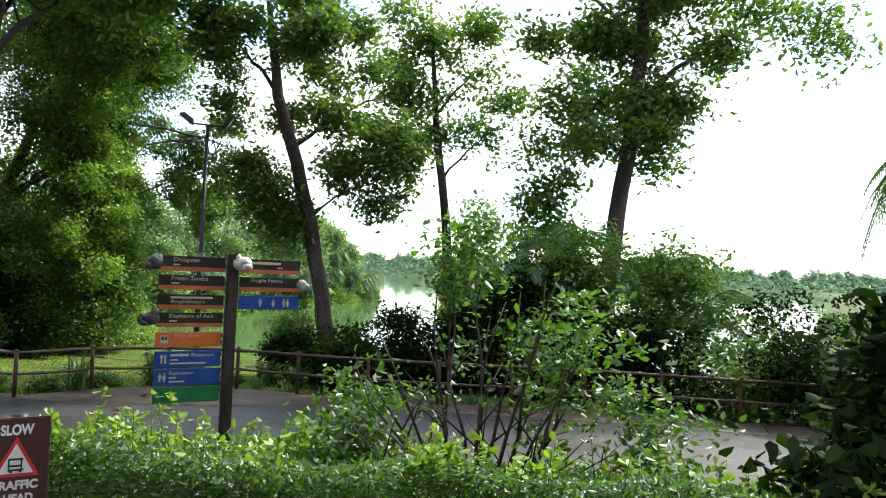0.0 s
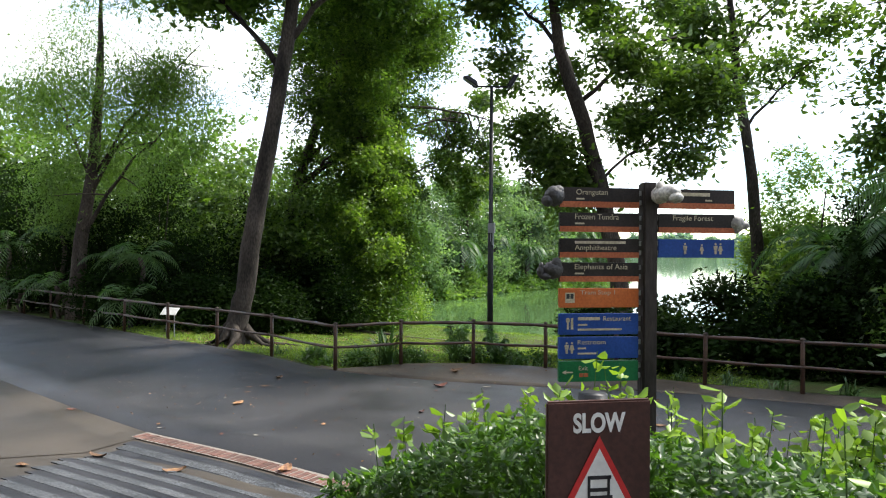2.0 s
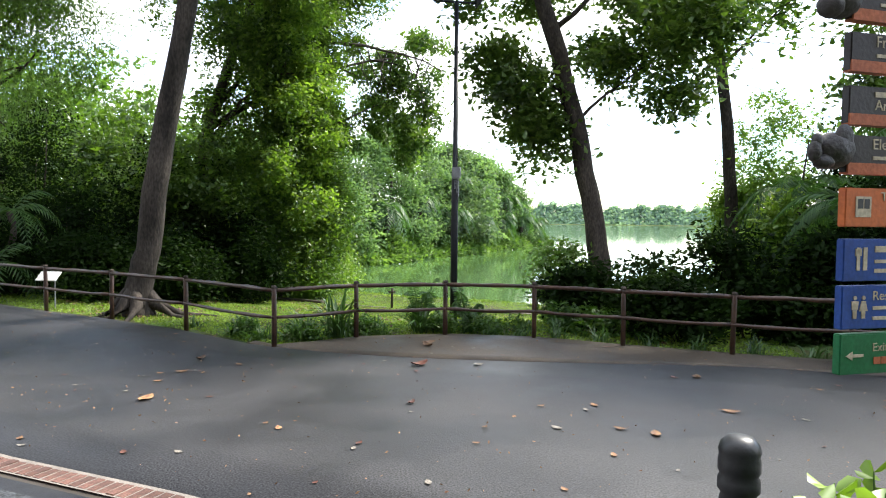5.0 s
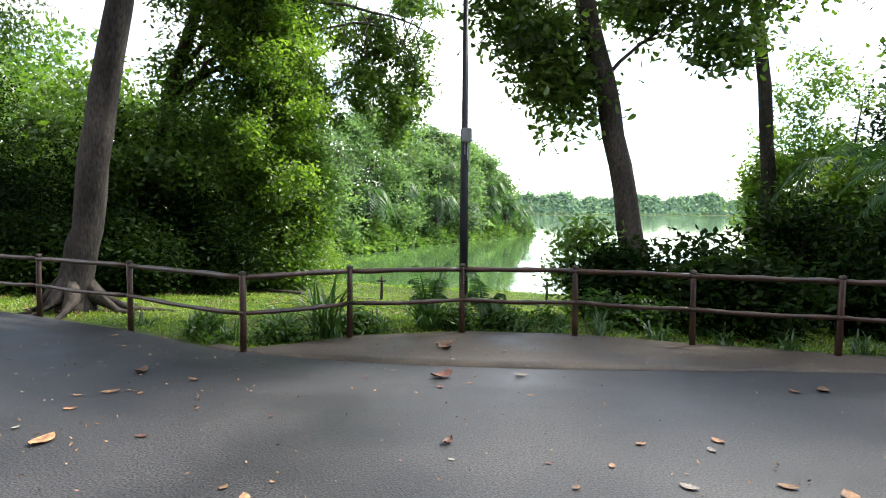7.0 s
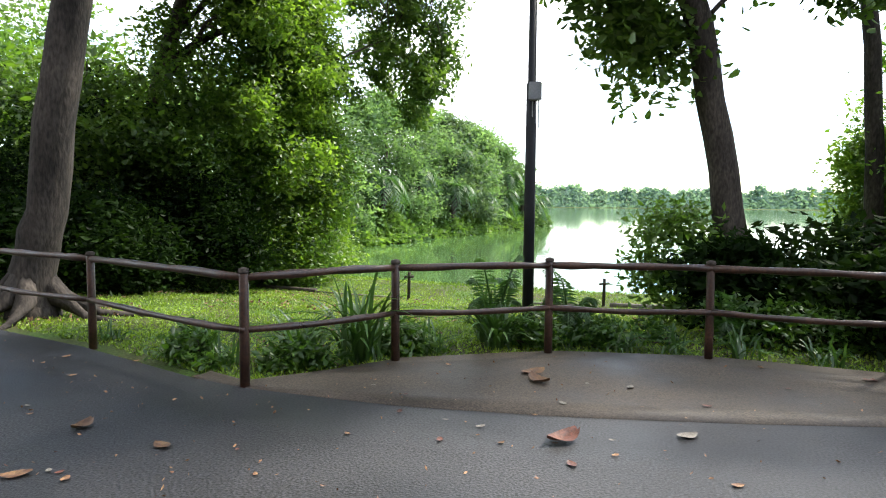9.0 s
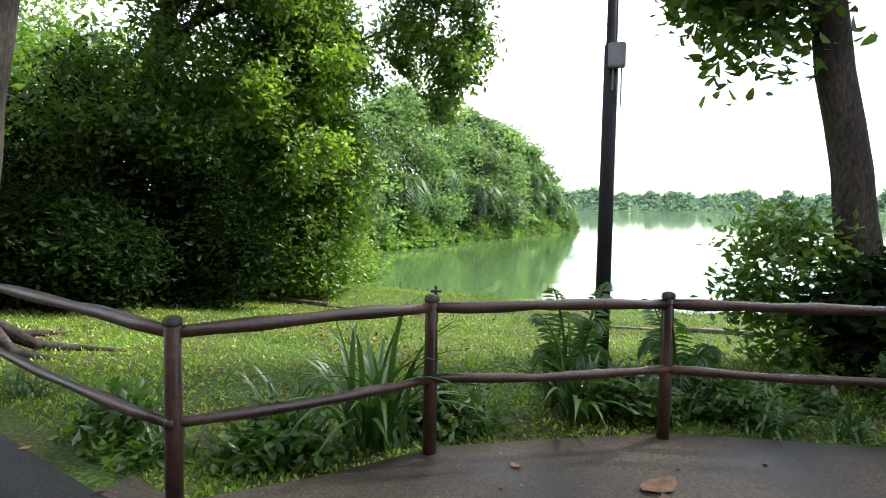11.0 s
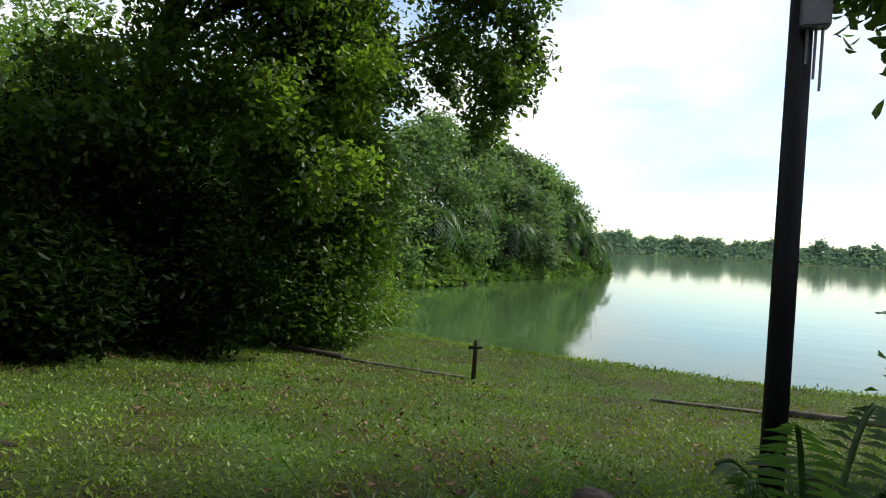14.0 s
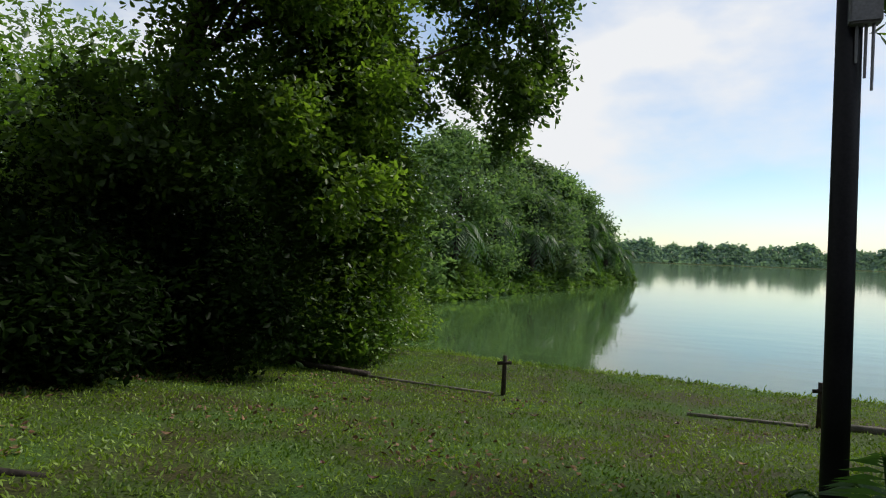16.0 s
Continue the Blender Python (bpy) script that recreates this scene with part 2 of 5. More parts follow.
# ---- building helpers ----
def finish(ob, mat, smooth=True):
    ob.data.materials.append(mat)
    if smooth:
        ob.data.shade_smooth()
    return ob


def thing(name, loc=(0, 0, 0), rz=0, label="", category="", group="", kind=""):
    ob = new(name)
    ob.empty_display_size = 0.1
    ob.matrix_basis = pose(*loc, 0, 0, rz)
    return tagged(ob, label, category, group, kind)


def part(name, bm, mat, parent=None, label="", smooth=False):
    me = bpy.data.meshes.new(name)
    bmesh.ops.recalc_face_normals(bm, faces=bm.faces)
    bm.to_mesh(me)
    bm.free()
    ob = finish(new(name, me), mat, smooth)
    ob.parent = parent
    return tagged(ob, label)


def raw(name, verts, faces, mat, parent=None, label="", smooth=False):
    """A mesh from arrays: faces has one row of corners for each face."""
    verts, faces = np.asarray(verts, np.float32), np.asarray(faces, np.int32)
    k = faces.shape[1]
    me = bpy.data.meshes.new(name)
    me.vertices.add(len(verts))
    me.vertices.foreach_set("co", verts.ravel())
    me.loops.add(faces.size)
    me.loops.foreach_set("vertex_index", faces.ravel())
    me.polygons.add(len(faces))
    me.polygons.foreach_set("loop_start", np.arange(0, faces.size, k, dtype=np.int32))
    me.update(calc_edges=True)
    me.validate()
    ob = finish(new(name, me), mat, smooth)
    ob.parent = parent
    return tagged(ob, label)


def box(bm, lo, hi, m=None, bevel=0.0):
    r = bmesh.ops.create_cube(bm, size=1)["verts"]
    for v in r:
        v.co = Vector([lo[i] + (v.co[i] + 0.5) * (hi[i] - lo[i]) for i in range(3)])
    if bevel:
        edges = {e for v in r for e in v.link_edges}
        r = bmesh.ops.bevel(bm, geom=list(edges), offset=bevel, segments=2, affect="EDGES")["verts"]
    if m is not None:
        for v in set(r):
            v.co = m @ v.co
    return r


def tube(bm, pts, radii, n=10, rough=0.0, seed=0, cap=True):
    """A tapered limb along pts."""
    rnd = random.Random(seed)
    pts = [Vector(p) for p in pts]
    rings = []
    for i, p in enumerate(pts):
        d = (pts[min(i + 1, len(pts) - 1)] - pts[max(i - 1, 0)]).normalized()
        a = d.cross(Vector((0.3, 1, 0.1))).normalized() if abs(d.z) > 0.6 else d.cross(Vector((0, 0, 1))).normalized()
        b = d.cross(a)
        rings.append([bm.verts.new(p + (a * math.cos(t) + b * math.sin(t)) * radii[i] * (1 + rough * (rnd.random() - 0.5))) for t in [2 * math.pi * k / n for k in range(n)]])
    for r, s in zip(rings, rings[1:]):
        for k in range(n):
            bm.faces.new((r[k], r[(k + 1) % n], s[(k + 1) % n], s[k]))
    if cap:
        bm.faces.new(list(reversed(rings[0])))
        bm.faces.new(rings[-1])


def bend(a, b, n, sag=0.0, wob=0.0, seed=0):
    rnd = random.Random(seed)
    a, b = Vector(a), Vector(b)
    return [a.lerp(b, i / n) + Vector((wob * (rnd.random() - 0.5), wob * (rnd.random() - 0.5), sag * 4 * (i / n) * (1 - i / n) + wob * 0.4 * (rnd.random() - 0.5))) if 0 < i < n else a.lerp(b, i / n) for i in range(n + 1)]


def leaf_arrays(pts, size, rng, droop=0.3, width=0.42, fold=0.12, out=None, rounded=False):
    """Each leaf a folded blade of two triangles, hung at a point."""
    n = len(pts)
    a = rng.normal(size=(n, 3))
    a[:, 2] = a[:, 2] * 0.6 - droop
    if out is not None:
        a += out
    a /= np.linalg.norm(a, axis=1, keepdims=True)
    b = np.cross(a, rng.normal(size=(n, 3)) * 0.6 + (0, 0, 1))
    b /= np.linalg.norm(b, axis=1, keepdims=True) + 1e-6
    c = np.cross(a, b)
    s = (size * rng.uniform(0.6, 1.3, n))[:, None]
    half = s * width * 0.5
    if rounded:
        v = np.empty((n, 6, 3))
        v[:, 0], v[:, 3] = pts, pts + a * s
        for k, sign in ((1, -1), (5, 1)):
            v[:, k] = pts + a * s * 0.32 + b * half * sign * 0.72 + c * s * fold * 0.7
        for k, sign in ((2, -1), (4, 1)):
            v[:, k] = pts + a * s * 0.74 + b * half * sign + c * s * fold
        i = np.arange(n)[:, None] * 6
        return v.reshape(-1, 3), np.concatenate([i + (0, 1, 2, 3), i + (0, 3, 4, 5)])
    v = np.empty((n, 4, 3))
    v[:, 0], v[:, 2] = pts, pts + a * s
    v[:, 1] = pts + a * s * 0.55 - b * half + c * s * fold
    v[:, 3] = pts + a * s * 0.55 + b * half + c * s * fold
    i = np.arange(n)[:, None] * 4
    f = np.concatenate([i + (0, 1, 2), i + (0, 2, 3)])
    return v.reshape(-1, 3), f


def clumps(blobs, per_blob, per_clump, spread, rng, shell=0.5, gap=0.62):
    """Leaf places: clumps scattered in the outer parts of ellipsoids (centre, radii)."""
    res = []
    for (c, r) in blobs:
        k = int(per_blob * 1.7)
        d = rng.normal(size=(k, 3))
        d /= np.linalg.norm(d, axis=1, keepdims=True)
        q = np.array(c) + d * np.array(r) * (rng.uniform(0, 1, (k, 1)) ** shell) 
        base = rng.uniform(-50, 50)
        gate = np.array([noise.noise((a * gap, b * gap, e * gap + base)) for a, b, e in q])
        fine = np.array([noise.noise((a * gap * 2.3, b * gap * 2.3, e * gap * 2.3 - base)) for a, b, e in q])
        q = q[gate + 0.6 * fine > -0.02]
        k = len(q)
        p = q[:, None, :] + rng.normal(size=(k, per_clump, 3)) * np.array((spread, spread, spread * 0.6))
        res.append(p.reshape(-1, 3))
    return np.concatenate(res)


def crown(parent, blobs, per_blob, per_clump, spread, size, mat, seed, droop=0.3, width=0.42, name="crown", label="", shell=0.5, floor=None, rounded=False):
    rng = np.random.default_rng(seed)
    p = clumps(blobs, per_blob, per_clump, spread, rng, shell)
    if floor is not None:
        p = p[p[:, 2] > floor]
    v, f = leaf_arrays(p, size, rng, droop, width, rounded=rounded)
    return raw(name, v, f, mat, parent, label)


def smooth_step(a, b, x):
    t = min(max((x - a) / (b - a), 0), 1)
    return t * t * (3 - 2 * t)


def shore(x):
    """Where the lawn meets the lake."""
    return 27.0 + 0.3 * math.sin(x * 0.35 + 1) + 0.15 * math.sin(x * 1.1) + min(0.08 * max(x + 2, 0) ** 1.5, 5)


FENCE_LINE = [(-60, 24), (-35.5, 18.2), (-33.0, 17.7), (-30.4, 17.2), (-27.8, 16.7), (-25.1, 16.1), (-22.3, 15.5), (-19.4, 14.9), (-16.75, 14.35), (-14.43, 14.0), (-12.0, 13.45), (-9.4, 12.55), (-8.52, 13.86), (-7.1, 14.75),
              (-5.46, 15.06), (-3.85, 14.9), (-2.1, 14.8), (-0.4, 14.85), (1.3, 15.0), (3.0, 15.1), (4.7, 15.1), (6.4, 15.0), (8.1, 14.95), (9.8, 15.0), (11.6, 15.1), (20, 15.6), (60, 20)]


def fence_y(x):
    for (x0, y0), (x1, y1) in zip(FENCE_LINE, FENCE_LINE[1:]):
        if x0 <= x <= x1:
            return y0 + (y1 - y0) * (x - x0) / (x1 - x0)
    return FENCE_LINE[0][1] if x < 0 else FENCE_LINE[-1][1]


WATER_Z = -0.9


def bank_edge(y):
    """Where the wooded bank meets the lake."""
    return float(np.interp(y, (26, 34, 40, 50, 60, 70, 84), (-18.0, -21.6, -22.0, -20.9, -20.1, -19.3, -17.8))) + 0.4 * math.sin(y * 0.45)


def ground_z(x, y):
    """Height of the ground: the ramp down to the road, the road, the lawn down to the lake, its banks and the far shore."""
    near = min(max(0.0, 0.21 * (6.3 - y)), 1.5)
    if y <= fence_y(x):
        return near
    s = shore(x)
    f = fence_y(x)
    lawn = -0.06 - 0.80 * smooth_step(0, 1, 1.2 * (y - f) / max(s - f, 1))
    lake = -0.9 - 1.4 * smooth_step(0, 4, y - s)
    h = lawn if y < s else lake
    bank_x = bank_edge(y)
    left = smooth_step(0, 3.0, bank_x - x) * (1 - smooth_step(83, 88, y)) * smooth_step(18, 28, y)
    right_x = 8 + 0.42 * (y - 25)
    right = smooth_step(0, 6, x - right_x) * smooth_step(16, 30, y)
    far = smooth_step(520, 560, y)
    k = max(left, right, far)
    top = -0.35 + 1.2 * smooth_step(2, 20, bank_x - x) if left >= max(right, far) else -0.3
    return h * (1 - k) + top * k


# ---- ground, water, road ----
def steps(*runs):
    res = []
    for a, b, d in runs:
        res += list(np.arange(a, b - 1e-6, d))
    return res + [runs[-1][1]]


gx = steps((-2000, -400, 400), (-400, -100, 50), (-100, -34, 6), (-34, 14, 0.6), (14, 40, 3), (40, 100, 10), (100, 400, 50), (400, 2000, 400))
gy = steps((-2000, -200, 450), (-200, -10, 19), (-10, 36, 0.5), (36, 130, 2), (130, 520, 30), (520, 580, 6), (580, 1000, 60), (1000, 3000, 500))
gv = [(x, y, ground_z(x, y) - (0.06 if y <= fence_y(x) + 0.02 else 0.0)) for y in gy for x in gx]
nx = len(gx)
gf = [(j * nx + i, j * nx + i + 1, (j + 1) * nx + i + 1, (j + 1) * nx + i) for j in range(len(gy) - 1) for i in range(nx - 1)]
tagged(raw("ground", gv, gf, LAWN, smooth=True), "grassy ground with bare brown patches sloping to the lake", "ground", kind="structure")

lake = raw("water", [(-700, 20, WATER_Z), (900, 20, WATER_Z), (900, 640, WATER_Z), (-700, 640, WATER_Z)], [(0, 1, 2, 3)], WATER)
tagged(lake, "calm green lake water reflecting trees and sky", "lake", kind="structure")

ROAD_EDGE = [(-60, 17.5), (-14.7, 8.5), (-11.1, 7.72), (-8.7, 7.28), (-6.7, 7.18), (-5.2, 7.02), (-3, 6.8), (0, 6.5), (5, 5.4), (12, 3.8), (60, -6)]
APRON_EDGE = [(-60, 23.5), (-30.4, 17.1), (-22.3, 15.35), (-16.75, 14.2), (-14.43, 13.85), (-12.0, 13.3), (-9.9, 12.6), (-9.3, 12.5), (-7.9, 12.48), (-6.6, 12.66), (-5.3, 12.95), (-4.1, 13.28), (-3.1, 13.6), (-2.2, 13.85), (0, 14.0), (3, 14.1), (8, 13.9), (20, 14.6), (60, 19)]


def along(line, x):
    return float(np.interp(x, [p[0] for p in line], [p[1] for p in line]))


def slab(name, xs, lower, upper, rise, mat, label, category, cuts=6, thick=0.08):
    """A paved strip between two edge lines, lying on the ground, with a visible edge."""
    v, f = [], []
    m = cuts + 1
    for x in xs:
        a, b = lower(x), upper(x)
        for k in range(m):
            y = a + (b - a) * k / cuts
            v.append((x, y, max(0, min(0.21 * (6.3 - y), 1.5)) + rise))
    n = len(v)
    v += [(x, y, z - thick) for x, y, z in v]
    for i in range(len(xs) - 1):
        for k in range(cuts):
            f.append((i * m + k, (i + 1) * m + k, (i + 1) * m + k + 1, i * m + k + 1))
        for k, flip in ((0, 0), (cuts, 1)):
            q = (i * m + k, n + i * m + k, n + (i + 1) * m + k, (i + 1) * m + k)
            f.append(q[::-1] if flip else q)
    return tagged(raw(name, v, f, mat), label, category, kind="structure")


road_x = steps((-60, -30, 5), (-30, 14, 0.5), (14, 60, 5))
slab("road", road_x, lambda x: along(ROAD_EDGE, x), lambda x: max(along(APRON_EDGE, x), along(ROAD_EDGE, x) + 0.5), 0.0, ASPHALT, "damp dark grey asphalt road strewn with a few fallen leaves", "road")
slab("pavement", steps((-10.0, 14, 0.5)), lambda x: along(APRON_EDGE, x) - 0.004, lambda x: max(fence_y(x) + 0.12, along(APRON_EDGE, x) + 0.05), 0.006, APRON, "damp brown concrete strip beside the wooden fence", "pavement")
slab("pavement_left", steps((-40, -8.7, 0.6)), lambda x: -8, lambda x: along(ROAD_EDGE, x) - 0.004, 0.004, PATH_TAN, "tan concrete footpath beside the asphalt road", "pavement", cuts=30)


def ramp_left(y):
    return float(np.interp(y, (-6, 2.5, 4.7, 5.6, 6.8), (-5.6, -6.3, -7.7, -8.4, -8.65)))


def brick_y(x):
    return along(ROAD_EDGE, x) - 0.03


slab("walkway", steps((-9.3, 14, 0.35)), lambda x: -8, lambda x: along(ROAD_EDGE, x) - 0.004, -0.004, PATH_TAN, "tan concrete walkway sloping down to the road", "pavement", cuts=30)

ramp = thing("ramp", (0, 0, 0), 0, "sloping ramp of alternating dark and light grey grit strips", "ramp", kind="structure")
for i in range(38):
    dark = i % 2 == 0
    bm = bmesh.new()
    rows = []
    y_top, y_low = 6.86 - 0.17 * i, 6.86 - 0.17 * (i + 1)
    x0 = ramp_left(y_low) + 0.06 * ((i * 7) % 3)
    xs = list(np.linspace(x0, -2.75 if i < 21 else 1.5, 14))
    for x in xs:
        off = along(ROAD_EDGE, x) - 7.2
        col = []
        for y in (y_top + off, y_low + off):
            z = max(0, min(0.21 * (6.3 - y), 1.5))
            col.append(bm.verts.new((x, y, z + (0.006 if dark else 0.010))))
        for y in (y_top + off, y_low + off):
            z = max(0, min(0.21 * (6.3 - y), 1.5))
            col.append(bm.verts.new((x, y, z - 0.05)))
        rows.append(col)
    for p, q in zip(rows, rows[1:]):
        bm.faces.new((p[0], p[1], q[1], q[0]))
        bm.faces.new((p[0], q[0], q[2], p[2]))
        bm.faces.new((p[1], p[3], q[3], q[1]))
    bm.faces.new((rows[0][0], rows[0][2], rows[0][3], rows[0][1]))
    part("strip", bm, GRIT_DARK if dark else GRIT_LIGHT, ramp)

# Added, never in view: a 20 m wall that cuts sky light from behind.
bm = bmesh.new()
box(bm, (-90, -9.4, -0.5), (70, -9.0, 20))
tagged(part("sky_blocker_south", bm, PATH_TAN, None), "plain tan unseen wall added behind the walkway to block sky light", "wall", kind="structure")

# ---- fence ----
fence = thing("fence", (0, 0, 0), 0, "two-rail fence of dark varnished round timber", "fence")
posts = FENCE_LINE[1:-2]
for i, (x, y) in enumerate(posts):
    z = ground_z(x, y - 0.01)
    rnd = random.Random(i)
    lx, ly = 0.03 * (rnd.random() - 0.5), 0.03 * (rnd.random() - 0.5)
    bm = bmesh.new()
    tube(bm, [(x, y, z - 0.25), (x + lx * 0.3, y, z + 0.4), (x + lx, y + ly, z + 0.985), (x + lx, y + ly, z + 1.0)], [0.046, 0.043, 0.042, 0.033], 12, 0.06, i)
    p = part("post", bm, RAIL, fence, smooth=True)
    bm = bmesh.new()
    tube(bm, [(x + lx, y + ly, z + 0.99), (x + lx, y + ly, z + 1.005), (x + lx, y + ly, z + 1.03), (x + lx, y + ly, z + 1.04)], [0.044, 0.05, 0.045, 0.02], 10, 0.12, i)
    part("post_cap", bm, BARK_DARK, p, smooth=True)
for i, ((x0, y0), (x1, y1)) in enumerate(zip(posts, posts[1:])):
    for k, (h, r) in enumerate(((0.955, 0.037), (0.5, 0.031))):
        d = Vector((x1 - x0, y1 - y0, 0)).normalized()
        a = Vector((x0, y0 - (0.0 if k == 0 else 0.02), h + ground_z(x0, y0 - 0.01))) - d * 0.03
        b = Vector((x1, y1 - (0.0 if k == 0 else 0.02), h + ground_z(x1, y1 - 0.01))) + d * 0.03
        bm = bmesh.new()
        ps = bend(a, b, 7, sag=(-0.02 if k else 0.004), wob=0.022, seed=i * 2 + k)
        tube(bm, ps, [r * (1 + 0.16 * math.sin(j * 2.1 + i)) for j in range(8)], 12, 0.05, i)
        part("rail", bm, RAIL, fence, smooth=True)


# ---- trees ----
def trunk_path(base, knots):
    """knots: (height, dx, dy) above base."""
    return [Vector(base) + Vector((dx, dy, h)) for h, dx, dy in knots]


def tree(base, knots, radii, limbs, blobs, counts, size, leaf, bark, label, seed, roots=0, name="tree", droop=0.3, spread=0.45, width=0.52, shell=0.5, rounded=True):
    t = thing(name, base, 0, label, "tree")
    rnd = random.Random(seed)
    pts = [Vector((dx, dy, h)) for h, dx, dy in knots]
    fine, fr = [], []
    for i in range(len(pts) - 1):
        for k in range(4):
            u = k / 4
            fine.append(pts[i].lerp(pts[i + 1], u) + Vector((rnd.uniform(-1, 1), rnd.uniform(-1, 1), 0)) * radii[i] * 0.10)
            fr.append(radii[i] + (radii[i + 1] - radii[i]) * u)
    fine.append(pts[-1])
    fr.append(radii[-1])
    bm = bmesh.new()
    tube(bm, fine, fr, 16, 0.09, seed)
    part("trunk", bm, bark, t, smooth=True)
    for k in range(roots):
        a = 2 * math.pi * k / roots + rnd.uniform(-0.3, 0.3)
        length = rnd.uniform(0.7, 1.5)
        d = Vector((math.cos(a), math.sin(a), 0))
        w = Vector((-d.y, d.x, 0)) * rnd.uniform(-0.35, 0.35)
        bm = bmesh.new()
        r0 = radii[0]
        tube(bm, [d * r0 * 0.3 + Vector((0, 0, 0.65)), d * r0 * 0.95 + Vector((0, 0, 0.26)), d * (r0 + length * 0.35) + w * 0.4 + Vector((0, 0, 0.025)), d * (r0 + length) + w + Vector((0, 0, -0.06))],
             [r0 * 0.3, r0 * 0.34, 0.06, 0.02], 9, 0.15, seed + k)
        part("root", bm, bark, t, smooth=True)
    for k, (h0, tip, r) in enumerate(limbs):
        i = min(range(len(fine)), key=lambda j: abs(fine[j].z - h0))
        a, b = fine[i], Vector(tip)
        bm = bmesh.new()
        ps = bend(a, b, 6, sag=0.12 * (b - a).length * 0.5, wob=0.12 * (b - a).length * 0.4, seed=seed + k)
        tube(bm, ps, [r * (1 - 0.13 * j) for j in range(7)], 8, 0.1, seed + k)
        for j in (2, 3, 4, 5):
            q = ps[j] + Vector((rnd.uniform(-1, 1), rnd.uniform(-1, 1), rnd.uniform(-0.3, 0.7))) * (b - a).length * 0.35
            tube(bm, bend(ps[j], q, 3, 0.05, 0.1, seed + j), [r * 0.4, r * 0.3, r * 0.2, r * 0.08], 5, 0.1, seed + j)
        part("limb", bm, bark, t, smooth=True)
    per_blob, per_clump = counts
    crown(t, blobs, per_blob, per_clump, spread, size, leaf, seed + 50, droop, width, shell=shell, rounded=rounded)
    return t


def sprays(z0, z1, reach, n, seed, lean=(0, 0), r=(0.45, 0.85), squash=0.75):
    """Small leafy masses scattered up a crown, thinner towards its foot and open on the shaded side."""
    rnd = random.Random(seed)
    res = []
    for k in range(n):
        u = rnd.random() ** 0.8
        z = z0 + (z1 - z0) * u
        w = reach * (0.45 + 0.55 * math.sin(math.pi * min(0.12 + u * 0.75, 1)))
        a, d = rnd.uniform(-0.33 * math.pi, 1.33 * math.pi), rnd.random() ** 0.45 * w
        q = rnd.uniform(*r)
        res.append(((lean[0] * z + d * math.cos(a), lean[1] * z + d * math.sin(a), z), (q, q, q * squash)))
    return res


def hanging(spots, dy):
    """Leafy sprays hanging low round a trunk, each taller than wide."""
    return [((x, dy + 0.5 * math.sin(7 * x + z), z), (0.62, 0.55, 0.75)) for x, z in spots]


def shrub(base, blobs, counts, size, leaf, label, seed, stems=5, name="shrub", spread=0.28, width=0.5, droop=0.15, reach=0.6, category="shrub", group=""):
    t = thing(name, base, 0, label, category, group)
    rnd = random.Random(seed)
    for k in range(stems):
        c, r = blobs[k % len(blobs)]
        tip = Vector([c[i] + rnd.uniform(-1, 1) * r[i] * reach for i in range(3)])
        foot = Vector((rnd.uniform(-1, 1) * 0.25 * r[0] + c[0] * 0.6, rnd.uniform(-1, 1) * 0.25 * r[1] + c[1] * 0.6, -0.05))
        bm = bmesh.new()
        w = max(0.012, 0.012 * tip.z)
        tube(bm, bend(foot, tip, 5, 0.05, 0.12, seed + k), [w, w * 0.9, w * 0.75, w * 0.6, w * 0.45, w * 0.25], 6, 0.1, seed + k)
        part("stem", bm, BARK_DARK, t, smooth=True)
    crown(t, blobs, counts[0], counts[1], spread, size, leaf, seed + 9, droop, width, floor=-0.02, shell=0.42)
    return t


def frond_arrays(length, rng, leaflets=26, leaf_len=0.4, arch=0.5, rise=1.0, yaw=0.0, base=(0, 0, 0), wid=0.03, hang=0.35, reach=1.0):
    """One feather leaf: leaflets along an arching midrib. Returns leaflet vertices, faces and the midrib."""
    d = np.array((math.cos(yaw), math.sin(yaw), 0.0))
    side = np.array((-d[1], d[0], 0.0))
    v, f, rib = [], [], []
    for i in range(leaflets + 1):
        u = i / leaflets
        p = np.array(base) + d * length * reach * u * (1 - 0.15 * u) + np.array((0, 0, 1.0)) * length * (rise * u - arch * 2 * u * u)
        rib.append(p)
    for i in range(2, leaflets + 1):
        u = i / leaflets
        t = rib[i] - rib[i - 1]
        t /= np.linalg.norm(t)
        ll = leaf_len * (0.35 + 1.3 * math.sin(math.pi * min(u * 0.9 + 0.08, 1))) * 0.65
        for s in (-1, 1):
            w = side * s + t * 0.55 + np.array((0, 0, -hang + rng.uniform(-0.15, 0.15)))
            w /= np.linalg.norm(w)
            k = len(v)
            v += [rib[i], rib[i] + w * ll * 0.4 + t * wid, rib[i] + w * ll + np.array((0, 0, -ll * 0.18)), rib[i] + w * ll * 0.4 - t * wid]
            f += [(k, k + 1, k + 2), (k, k + 2, k + 3)]
    return v, f, rib


